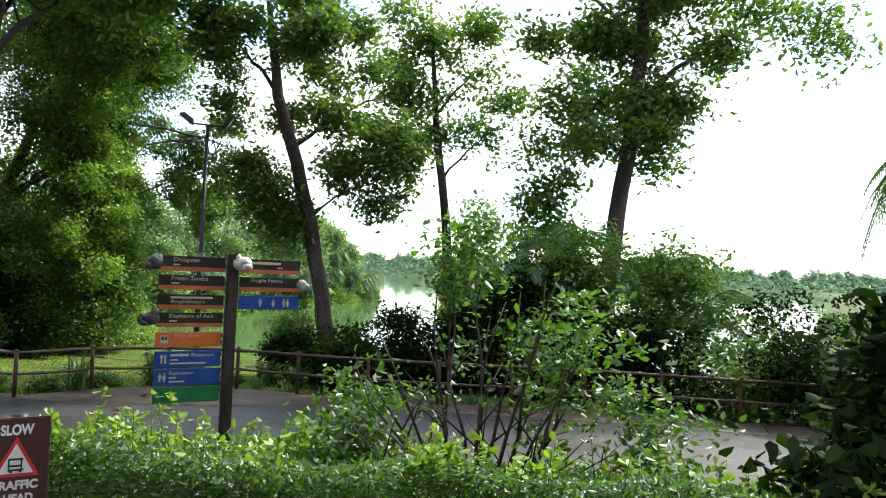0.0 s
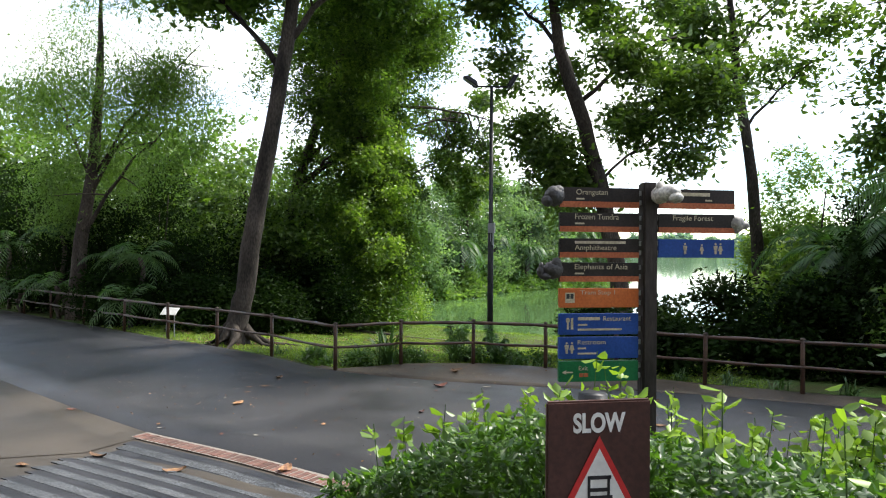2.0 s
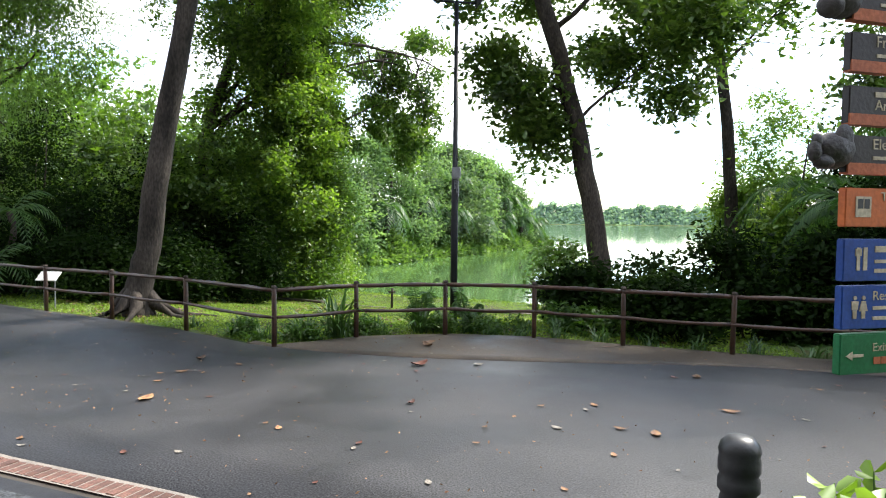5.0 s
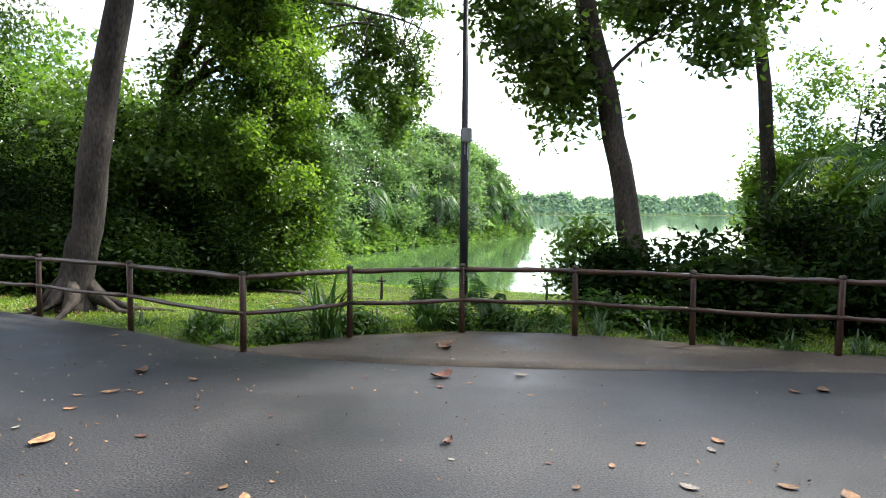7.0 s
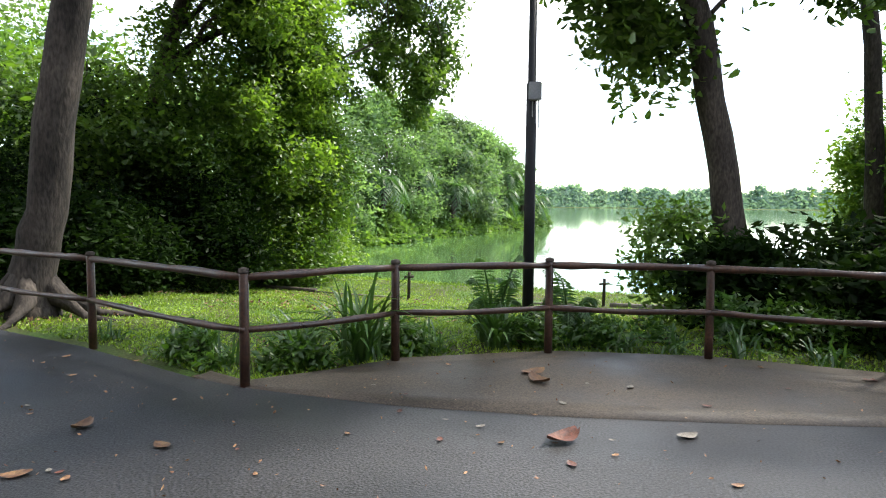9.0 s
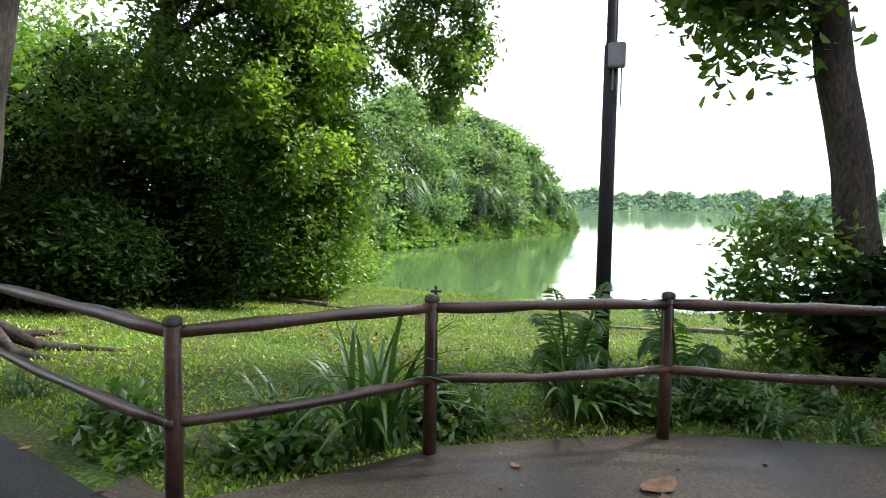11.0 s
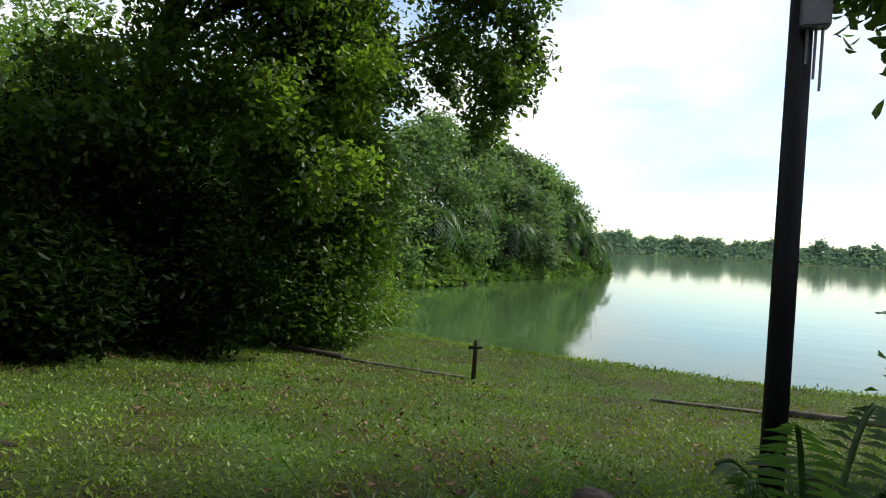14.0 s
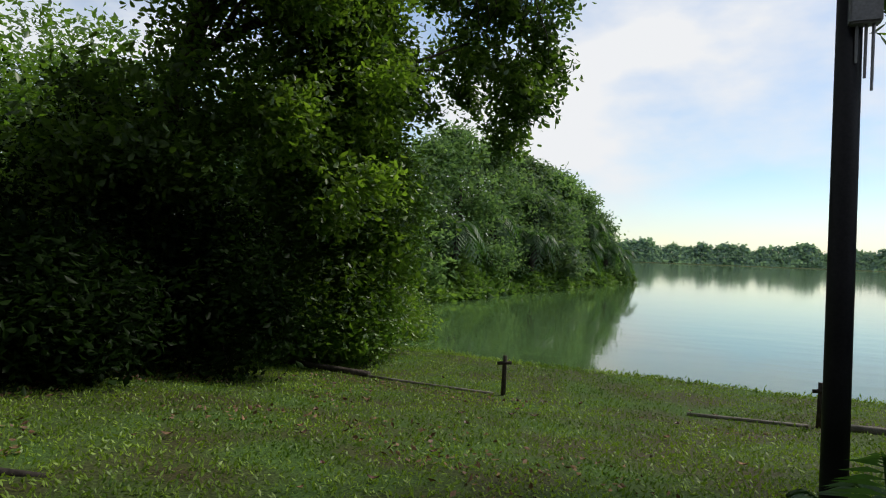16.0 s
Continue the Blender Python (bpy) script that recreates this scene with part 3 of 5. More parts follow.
def palm(base, height, fronds, length, label, seed, trunk_r=0.14, leaf_len=0.45, name="palm", leaflets=26, group="", clump=1, arch=0.55, hang=0.35, wid=0.03, rise=(0.35, 1.25), reach=1.0):
    t = thing(name, base, 0, label, "palm", group)
    rng = np.random.default_rng(seed)
    for c in range(clump):
        ox, oy = (0, 0) if clump == 1 else rng.uniform(-0.8, 0.8, 2)
        hh = height * (1 if c == 0 else rng.uniform(0.35, 0.9))
        if hh > 0.4:
            bm = bmesh.new()
            n = 10
            tube(bm, [(ox + 0.12 * math.sin(k), oy, -0.1 + (hh + 0.1) * k / n) for k in range(n + 1)], [trunk_r * (1.15 if k % 2 else 1.0) for k in range(n + 1)], 9, 0.12, seed + c)
            part("trunk", bm, BARK_DARK, t, smooth=True)
        for k in range(fronds):
            yaw = 2 * math.pi * k / fronds + rng.uniform(-0.25, 0.25)
            v, f, rib = frond_arrays(length * rng.uniform(0.8, 1.1), rng, leaflets, leaf_len, arch * rng.uniform(0.8, 1.25), rng.uniform(*rise), yaw, (ox, oy, hh), wid, hang, reach)
            q = len(v)
            w = 0.012
            for p in rib:
                v += [p + np.array((w, 0, 0)), p + np.array((-w, 0, w)), p + np.array((0, w, -w))]
            for i in range(len(rib) - 1):
                for m in range(3):
                    a, b = q + i * 3 + m, q + i * 3 + (m + 1) % 3
                    f += [(a, b, b + 3), (a, b + 3, a + 3)]
            raw("frond", v, f, LEAF_PALM, t)
    return t


def strap_plant(base, n, length, label, seed, width=0.035, name="strap_leaf_plant", mat=LEAF_STRAP):
    """A tuft of long arching blades, each blade a part."""
    rng = np.random.default_rng(seed)
    t = thing(name, base, 0, label, "plant", "plants at the fence")
    for k in range(n):
        a = rng.uniform(0, 2 * math.pi)
        d, s = np.array((math.cos(a), math.sin(a), 0)), np.array((-math.sin(a), math.cos(a), 0))
        ln, lean = length * rng.uniform(0.6, 1.15), rng.uniform(0.12, 0.9)
        foot = np.array((rng.normal() * 0.07, rng.normal() * 0.07, -0.03))
        v, f = [], []
        for i in range(8):
            u = i / 7
            p = foot + d * ln * lean * u * (0.55 + 0.45 * u) + np.array((0, 0, ln * (1.05 * u - (0.22 + 0.68 * lean) * u * u)))
            w = width * (0.5 + 0.9 * u) * (1 - u ** 2) + 0.002
            v += [p - s * w * 0.5 + (0, 0, w * 0.25), p, p + s * w * 0.5 + (0, 0, w * 0.25)]
        for i in range(7):
            for m in (0, 1):
                a0 = i * 3 + m
                f.append((a0, a0 + 1, a0 + 4, a0 + 3))
        raw("blade", v, f, mat, t, "", True)
    return t


def at_ground(x, y, dz=0.0):
    return (x, y, ground_z(x, y) + dz)


# leaning tree with spreading roots behind the fence
tree(at_ground(-14.55, 14.85), [(-0.2, 0, 0), (0.35, 0.02, 0), (1.5, 0.2, 0.08), (4, 0.55, 0.25), (7, 1.05, 0.45), (10, 1.5, 0.6), (13, 1.7, 0.7)], [0.42, 0.31, 0.27, 0.25, 0.22, 0.18, 0.09],
     [(7.5, (-2.2, 0.5, 10.8), 0.10), (8.5, (3.6, 1.6, 11.0), 0.11), (10, (1.0, -2.4, 12.5), 0.09), (9, (0.5, 3.2, 12.2), 0.09)],
     # Wide blobs from 13 m up are added above view to shade lawn and road.
     [((1.8, 0.8, 13.0), (3.6, 3.6, 2.4)), ((3.6, 2.6, 13.4), (3.6, 3.4, 1.8)), ((0.2, 3.6, 13.6), (3.6, 3.2, 1.8)), ((-1.6, 0.6, 11.0), (2.0, 2.0, 1.4)), ((4.2, 1.8, 11.4), (1.8, 1.8, 1.2)), ((5.0, 0.2, 14.2), (4.0, 3.8, 1.6)), ((-2.6, 3.0, 14.4), (4.2, 4.0, 1.7)), ((2.4, 5.2, 14.6), (4.4, 4.0, 1.6)), ((-3.4, -1.6, 14.2), (3.8, 3.6, 1.6)), ((2.0, -3.2, 14.4), (4.0, 3.4, 1.6)), ((-5.8, 1.6, 14.4), (3.6, 3.8, 1.5))], (130, 50), 0.26, LEAF_BIG, BARK, "tall leaning tree with pale grey bark and spreading surface roots", 11, roots=9)
# leaning tree near the lamp post
tree(at_ground(-4.65, 20.0), [(-0.2, 0, 0), (0.3, 0, 0), (2, -0.2, -0.05), (4.5, -0.65, -0.2), (6.8, -1.2, -0.4), (9, -1.9, -0.6), (12, -2.3, -0.7)], [0.36, 0.29, 0.26, 0.23, 0.21, 0.18, 0.08],
     [(5, (1.4, 0.5, 6.8), 0.05), (5.5, (-2.3, -0.5, 6.6), 0.05), (7.2, (1.4, 0.3, 9.2), 0.08), (9, (-3.8, -0.4, 11.0), 0.08)],
     sprays(5.0, 13.2, 2.9, 44, 3, (-0.16, -0.05)) + hanging([(0.2, 6.7), (1.9, 6.3), (1.5, 5.7), (2.5, 6.8), (2.3, 7.6), (1.4, 7.1), (-0.3, 8.4), (1.2, 7.8), (-2.8, 6.6), (-3.4, 8.2), (-3.8, 9.7), (-1.9, 5.7), (0.9, 9.3), (-2.1, 4.8), (-1.6, 4.6)], -0.4) + [((-1.7, -0.2, 5.0), (0.7, 0.5, 0.6)), ((1.6, 0.4, 6.6), (1.0, 0.9, 1.0)), ((-2.2, -0.5, 6.4), (0.9, 0.8, 0.9)), ((1.8, 0.5, 8.2), (1.2, 1.0, 1.1))], (15, 38), 0.19, LEAF_TEAK, BARK_DARK, "tall leaning tree with dark trunk and large hanging leaves", 21, roots=5, spread=0.3)
# straight slim tree by the lake
tree(at_ground(-1.3, 24.6), [(-0.2, 0, 0), (0.4, 0, 0), (3, -0.1, 0), (6, -0.3, -0.1), (9, -0.75, -0.2), (13, -1.1, -0.3)], [0.26, 0.21, 0.19, 0.17, 0.15, 0.06],
     [(7.5, (1.4, 0.2, 9.6), 0.06), (8, (-2.4, 0.1, 10.0), 0.06), (10, (1.2, 0.5, 12.4), 0.06)],
     sprays(9.2, 14.0, 2.5, 34, 5, (-0.07, 0)) + hanging([(1.5, 9.0), (2.2, 9.6), (-1.2, 9.2), (1.8, 10.7)], 0.2), (11, 30), 0.22, LEAF_TEAK, BARK, "slim straight tree with grey trunk and high open crown", 31, roots=4, spread=0.36)
# tree beyond the shrubs
tree(at_ground(4.2, 23.0), [(-0.2, 0, 0), (0.4, 0, 0), (4, 0.2, 0), (8, 0.7, 0.1), (12, 1.15, 0.15), (17, 1.2, 0.2)], [0.42, 0.34, 0.31, 0.28, 0.24, 0.1],
     [(8.5, (-2.6, 0.3, 10.8), 0.09), (10, (5.4, 0.5, 13.2), 0.12), (12, (-1.8, 0.6, 15.0), 0.09)],
     sprays(8.0, 17.0, 3.3, 48, 7, (0.06, 0), (0.6, 1.1)) + hanging([(-2.6, 8.5), (-2.3, 6.6), (1.3, 8.9), (1.8, 8.0), (-1.6, 5.0), (-2.9, 10.1), (-1.3, 7.3), (1.2, 10.6), (-2.0, 5.8)], 0.3) + [((4.4, 0.5, 13.6), (1.4, 1.2, 0.9)), ((5.8, 0.6, 13.4), (1.2, 1.2, 1.0)), ((7.0, 0.6, 12.9), (1.0, 1.0, 1.0)), ((7.9, 0.6, 11.9), (0.7, 0.7, 0.9)), ((3.2, 0.4, 14.2), (1.3, 1.2, 0.9))], (14, 32), 0.24, LEAF_TEAK, BARK_DARK, "tall tree with dark trunk rising from dense shrubs", 41, roots=3, spread=0.42)
# great dark tree over the lawn
great = tree(at_ground(-19.7, 22.4), [(-0.2, 0, 0), (0.4, 0, 0), (3, 0.2, 0.1), (6, 0.7, 0.4), (9, 1.5, 0.9), (13, 2.8, 1.4)], [0.36, 0.27, 0.24, 0.21, 0.18, 0.08],
     [(4, (4.6, 4.4, 6.6), 0.13), (6, (5.6, 6.4, 9.6), 0.12), (7, (1.6, 5.0, 11.0), 0.11), (3, (-0.8, -1.2, 5.6), 0.1), (5, (4.0, 0.2, 8.0), 0.1)],
     # Blobs (4.4, -1.4) and (5.4, 1.0) are added above view as lawn shade.
     [((3.0, 2.2, 10.6), (2.3, 3.2, 3.0)), ((3.6, 2.0, 14.0), (2.6, 3.4, 2.2)), ((4.4, -1.4, 12.6), (2.6, 2.4, 1.6)), ((5.4, 1.0, 12.6), (2.2, 2.6, 1.2)), ((1.2, -1.0, 3.8), (2.0, 1.6, 1.8)), ((2.9, 3.3, 8.0), (1.8, 2.4, 2.2)), ((2.9, 3.9, 6.2), (1.4, 2.0, 1.7)), ((2.2, 1.5, 6.2), (2.3, 2.8, 2.4)), ((2.8, 3.2, 3.4), (2.0, 2.6, 2.4)), ((2.6, 0.4, 8.6), (1.5, 1.8, 1.4)), ((1.2, 1.8, 13.4), (2.4, 2.4, 1.8)), ((-1.2, 3.0, 12.0), (2.4, 2.6, 2.4)), ((1.2, 4.5, 11.8), (2.6, 2.4, 2.6)), ((3.6, 5.0, 12.6), (2.4, 2.2, 1.8))],
     (185, 50), 0.17, LEAF_DEEP, BARK_DARK, "great spreading tree with dense dark foliage over the lawn", 51, roots=5, spread=0.36)
# Lake-side rim in the lighter copy: painted sunlight against the darker inner crown.
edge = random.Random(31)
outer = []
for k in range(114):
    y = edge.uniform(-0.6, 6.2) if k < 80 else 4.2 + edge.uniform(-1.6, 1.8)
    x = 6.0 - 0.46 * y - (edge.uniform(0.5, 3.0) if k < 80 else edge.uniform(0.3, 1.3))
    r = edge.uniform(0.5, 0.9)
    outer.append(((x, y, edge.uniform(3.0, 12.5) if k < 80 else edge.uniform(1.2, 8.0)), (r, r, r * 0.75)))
crown(great, outer, 12, 44, 0.26, 0.15, LEAF_LIT, 58, 0.35, 0.52, "outer_leaves", "yellow-green outer leaves with sunlight put into their colour", rounded=True)
# the long branch hanging out over the water
bm = bmesh.new()
tube(bm, bend((2.6, 2.2, 9.4), (7.4, 6.8, 9.0), 8, 0.5, 0.3, 7), [0.1, 0.09, 0.08, 0.07, 0.06, 0.05, 0.04, 0.03, 0.02], 8, 0.1, 7)
for k in range(9):
    u = 0.45 + 0.06 * k
    p = Vector((2.6 + 4.8 * u, 2.2 + 4.6 * u, 9.5))
    tube(bm, bend(p, p + Vector((edge.uniform(-0.9, 0.9), edge.uniform(-0.6, 0.6), -edge.uniform(1.5, 3.4))), 5, 0, 0.25, k), [0.03, 0.026, 0.02, 0.015, 0.01, 0.006], 5, 0.1, k)
part("limb", bm, BARK_DARK, great, smooth=True)
crown(great, [((5.4 + 1.9 * math.sin(k * 2.4) * (0.5 + 0.5 * (k / 30)), 6.6 + 0.9 * math.cos(k * 1.7), 5.5 + 5.0 * k / 30), (0.75, 0.7, 0.55)) for k in range(31)], 16, 24, 0.22, 0.20, LEAF_TEAK, 59, 0.45, 0.5, "hanging_leaves", "large leaves hanging on a long branch", rounded=True)
# feathery tree on the left of the road
tree(at_ground(-24.5, 16.6), [(-0.2, 0, 0), (0.4, 0, 0), (3, 0.4, 0), (6, 0.8, 0.2), (9, 1.0, 0.3), (12, 1.0, 0.3)], [0.36, 0.28, 0.24, 0.2, 0.15, 0.06],
     [(3, (4.2, 0.6, 7.0), 0.09), (4.5, (3.2, 1.6, 9.0), 0.08), (5, (-3, 1, 9), 0.08), (5.5, (5.2, 1.2, 10.0), 0.07)],
     [((1.0, 0.4, 10.6), (4.0, 3.6, 2.0)), ((3.9, 0.9, 8.6), (1.9, 1.8, 1.4)), ((-2.4, 0.8, 8.6), (2.2, 2.2, 1.6)), ((0.6, 1.0, 6.0), (1.5, 1.5, 1.8)), ((4.2, 0.4, 6.8), (1.8, 1.6, 1.9)), ((1.4, -0.2, 8.2), (3.2, 2.8, 2.0)), ((-1.0, 0.4, 4.6), (1.8, 1.5, 1.8))], (110, 60), 0.15, LEAF_BIG, BARK_DARK, "feathery tree with thin drooping twigs and bare limbs", 61, droop=0.9, spread=0.4, width=0.28, rounded=False)

# thicket on the left, under and behind the great tree
THICKET = "dense dark thicket shrub in the shade of trees"
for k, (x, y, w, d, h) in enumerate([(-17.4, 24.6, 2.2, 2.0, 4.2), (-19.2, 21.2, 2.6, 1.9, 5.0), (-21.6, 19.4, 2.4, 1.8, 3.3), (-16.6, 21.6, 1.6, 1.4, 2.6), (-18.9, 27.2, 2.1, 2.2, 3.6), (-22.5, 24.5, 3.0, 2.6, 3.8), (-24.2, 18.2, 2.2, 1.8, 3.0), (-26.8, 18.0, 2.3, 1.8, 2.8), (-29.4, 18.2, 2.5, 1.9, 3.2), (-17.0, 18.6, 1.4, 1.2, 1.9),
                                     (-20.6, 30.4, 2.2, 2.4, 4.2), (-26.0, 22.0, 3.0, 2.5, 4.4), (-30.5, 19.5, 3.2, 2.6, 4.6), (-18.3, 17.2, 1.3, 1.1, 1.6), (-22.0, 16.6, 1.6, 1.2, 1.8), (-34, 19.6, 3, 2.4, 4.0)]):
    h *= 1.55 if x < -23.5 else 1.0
    # Lawn-edge shrubs stay green; the others carry painted shade in their leaves.
    shrub(at_ground(x, y), [((0, 0, h * 0.5), (w, d, h * 0.55)), ((w * 0.4, -d * 0.3, h * 0.3), (w * 0.7, d * 0.7, h * 0.34)), ((-w * 0.4, d * 0.2, h * 0.75), (w * 0.6, d * 0.6, h * 0.35))], (84, 42), 0.15, LEAF_DEEP if k in (0, 4, 10) else LEAF_SHADE, THICKET, 100 + k, group="thicket", spread=0.3)
# First two edge shrubs get lighter leaf colours to stand for sunlight.
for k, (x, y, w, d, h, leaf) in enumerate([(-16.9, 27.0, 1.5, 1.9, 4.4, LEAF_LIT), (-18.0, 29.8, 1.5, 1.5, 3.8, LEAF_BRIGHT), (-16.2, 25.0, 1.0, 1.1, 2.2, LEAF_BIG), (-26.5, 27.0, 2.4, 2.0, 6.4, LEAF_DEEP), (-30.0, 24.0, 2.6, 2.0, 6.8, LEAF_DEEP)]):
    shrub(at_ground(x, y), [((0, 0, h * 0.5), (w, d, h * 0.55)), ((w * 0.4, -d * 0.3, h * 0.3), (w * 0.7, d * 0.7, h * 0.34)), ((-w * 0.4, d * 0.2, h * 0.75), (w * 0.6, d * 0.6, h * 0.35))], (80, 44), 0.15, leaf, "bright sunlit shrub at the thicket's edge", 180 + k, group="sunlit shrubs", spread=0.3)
for k, (x, y, h) in enumerate([(-20.5, 15.9, 0.9), (-25.2, 16.4, 1.2), (-28.3, 16.8, 1.0), (-23.0, 17.4, 2.2), (-21.3, 17.0, 2.4), (-26.4, 17.4, 3.2), (-30.5, 17.6, 2.8)]):
    palm(at_ground(x, y), h, 12, 1.7, "dark undergrowth palm in the shade of the thicket", 140 + k, 0.08, 0.4, leaflets=16)

# shrubs between fence and lake
RIGHT = "dense green shrub behind the wooden fence"
for k, (x, y, w, d, h, leaf) in enumerate([(-5.4, 19.4, 0.9, 0.8, 1.9, LEAF_BIG), (-4.6, 17.4, 1.0, 0.8, 1.3, LEAF_SHADE), (-3.2, 18.4, 1.2, 0.9, 1.7, LEAF_SHADE), (-2.8, 16.3, 1.1, 0.7, 1.2, LEAF_SHADE), (-1.4, 18.0, 1.4, 1.1, 2.2, LEAF_SHADE), (-1.0, 16.0, 1.1, 0.8, 1.5, LEAF_SHADE),
                                           (0.6, 16.2, 1.3, 1.0, 2.2, LEAF_SHADE), (2.2, 15.4, 1.2, 0.9, 2.0, LEAF_BIG), (3.4, 16.6, 1.6, 1.2, 4.7, LEAF_BIG), (0.3, 24.6, 1.9, 1.6, 6.6, LEAF_BIG), (-0.9, 25.6, 1.0, 0.9, 5.2, LEAF_BRIGHT), (2.4, 24.6, 1.8, 1.5, 5.8, LEAF_SHADE), (2.0, 18.2, 1.6, 1.3, 3.6, LEAF_SHADE), (4.8, 15.0, 1.3, 0.9, 2.2, LEAF_SHADE), (6.4, 14.4, 1.4, 1.0, 2.0, LEAF_BIG), (6.0, 17.6, 1.8, 1.3, 4.2, LEAF_BIG), (8.4, 13.8, 1.5, 1.1, 1.9, LEAF_SHADE),
                                           (10.4, 13.4, 1.6, 1.2, 2.4, LEAF_BIG), (9.0, 17.4, 1.9, 1.4, 3.0, LEAF_SHADE), (12.6, 14.6, 2.0, 1.4, 3.0, LEAF_SHADE), (0.2, 21.5, 1.6, 1.2, 3.4, LEAF_BRIGHT)]):
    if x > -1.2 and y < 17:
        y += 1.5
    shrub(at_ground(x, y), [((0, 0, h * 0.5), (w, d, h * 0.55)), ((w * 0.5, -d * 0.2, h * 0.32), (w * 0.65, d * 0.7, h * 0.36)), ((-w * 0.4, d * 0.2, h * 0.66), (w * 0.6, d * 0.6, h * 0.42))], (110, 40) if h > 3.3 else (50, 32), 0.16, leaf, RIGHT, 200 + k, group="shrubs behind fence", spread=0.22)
palm(at_ground(1.5, 19.4), 3.1, 16, 2.0, "clump of feather palms with arching green fronds", 240, 0.10, 0.42, leaflets=34, clump=3)
palm(at_ground(3.0, 20.2), 4.3, 14, 2.7, "clump of feather palms with arching green fronds", 241, 0.10, 0.6, leaflets=30, clump=2)
palm(at_ground(0.6, 23.4), 3.6, 16, 2.1, "clump of feather palms with arching green fronds", 246, 0.10, 0.42, leaflets=30, clump=2)
palm(at_ground(6.4, 19.4), 3.8, 13, 2.4, "clump of feather palms with arching green fronds", 242, 0.10, 0.5, leaflets=28, clump=2)
palm(at_ground(10.5, 19.0), 2.4, 12, 1.6, "small palm with a round head of fronds", 243, 0.08, 0.5, leaflets=16, arch=0.8)
palm(at_ground(11.2, 16.4), 6.2, 24, 2.0, "tall palm with drooping feathery fronds", 244, 0.14, 0.6, leaflets=28, arch=0.8)

# plants at the fence's foot
STRAP = "tuft of long arching strap leaves at the fence"
for k, (x, y, n, ln) in enumerate([(-8.95, 13.95, 64, 1.5), (-9.5, 13.75, 34, 1.0), (-10.15, 13.25, 30, 0.55), (-10.9, 13.4, 24, 0.45), (-8.35, 14.55, 30, 0.6), (-7.75, 15.1, 40, 0.95), (-8.0, 15.5, 34, 0.95), (-6.9, 15.5, 24, 0.5), (-6.35, 15.35, 30, 0.5), (-5.8, 15.5, 26, 0.5), (-5.1, 15.45, 30, 0.55), (-4.3, 15.4, 26, 0.5),
                                   (-3.4, 15.35, 26, 0.5), (-2.6, 15.2, 26, 0.5), (-1.7, 15.2, 26, 0.5), (-0.8, 15.3, 26, 0.5), (0.4, 15.35, 26, 0.5), (1.6, 15.4, 26, 0.5), (-12.2, 13.9, 22, 0.4), (2.9, 15.5, 24, 0.5), (4.4, 15.5, 24, 0.5)]):
    strap_plant(at_ground(x, y), n, ln, STRAP, 300 + k, 0.052 if ln > 0.7 else 0.034)
palm(at_ground(-7.85, 15.45), 0.05, 14, 1.0, "low feather palm growing behind the fence", 330, 0.03, 0.19, leaflets=22, arch=0.55, wid=0.012, rise=(1.3, 2.0), reach=0.42)
palm(at_ground(-7.0, 15.85), 0.05, 14, 0.98, "low feather palm growing behind the fence", 331, 0.03, 0.19, leaflets=24, arch=0.55, wid=0.012, rise=(1.3, 2.0), reach=0.42)
palm(at_ground(-5.2, 16.2), 0.05, 9, 0.6, "low feather palm growing behind the fence", 332, 0.03, 0.2, leaflets=16, arch=0.55, wid=0.012, rise=(1.3, 2.0), reach=0.42)
for k, (x, y, w, h) in enumerate([(-4.9, 16.3, 0.7, 0.6), (-4.0, 16.4, 0.7, 0.7), (-6.0, 16.0, 0.4, 0.35), (-8.7, 14.5, 0.35, 0.3), (-7.4, 15.3, 0.4, 0.35), (-10.4, 13.3, 0.4, 0.35), (-9.4, 13.5, 0.35, 0.3), (-6.6, 15.7, 0.4, 0.3)]):
    shrub(at_ground(x, y), [((0, 0, h * 0.5), (w, w * 0.7, h * 0.55))], (36, 20), 0.10, LEAF_HEDGE, "low leafy plant at the fence's foot", 350 + k, stems=3, spread=0.09, category="plant", name="leafy_plant")

# ---- banks and distance ----
BANK = "leafy tree on the lake bank"
rb = random.Random(5)
for k in range(26):
    y = 32.5 + k * 2.0
    x = bank_edge(y) - 1.2 + rb.uniform(-1.2, 0.6) - (2.5 if k % 3 == 1 else 0)
    h = rb.uniform(6.6, 8.9) + (1.0 if 48 < y < 74 else 0) - (1.4 if k < 3 else 0) - 2.4 * smooth_step(74, 84, y)
    w = rb.uniform(2.0, 3.2)
    t = thing("tree", at_ground(x - 2, y), 0, BANK, "tree", "bank trees")
    bm = bmesh.new()
    tube(bm, bend((0, 0, -0.3), (rb.uniform(-0.6, 0.6), 0, h * 0.75), 6, 0, 0.25, k), [0.26, 0.23, 0.2, 0.17, 0.13, 0.09, 0.04], 8, 0.1, k)
    part("trunk", bm, BARK_DARK, t, smooth=True)
    blobs = [((0, 0, h * 0.72), (w, w, h * 0.28)), ((w * 0.5, rb.uniform(-1, 1), h * 0.45), (w * 0.7, w * 0.7, h * 0.3)), ((w * 0.7, rb.uniform(-1, 1), h * 0.2), (w * 0.7, w * 0.8, h * 0.22)), ((rb.uniform(-1, 1), rb.uniform(-2, 2), h * 0.9), (w * 0.5, w * 0.5, h * 0.13))]
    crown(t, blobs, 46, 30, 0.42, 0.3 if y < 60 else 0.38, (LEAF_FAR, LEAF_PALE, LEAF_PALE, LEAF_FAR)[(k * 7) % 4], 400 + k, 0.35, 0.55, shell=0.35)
rng = np.random.default_rng(77)
n = 26000
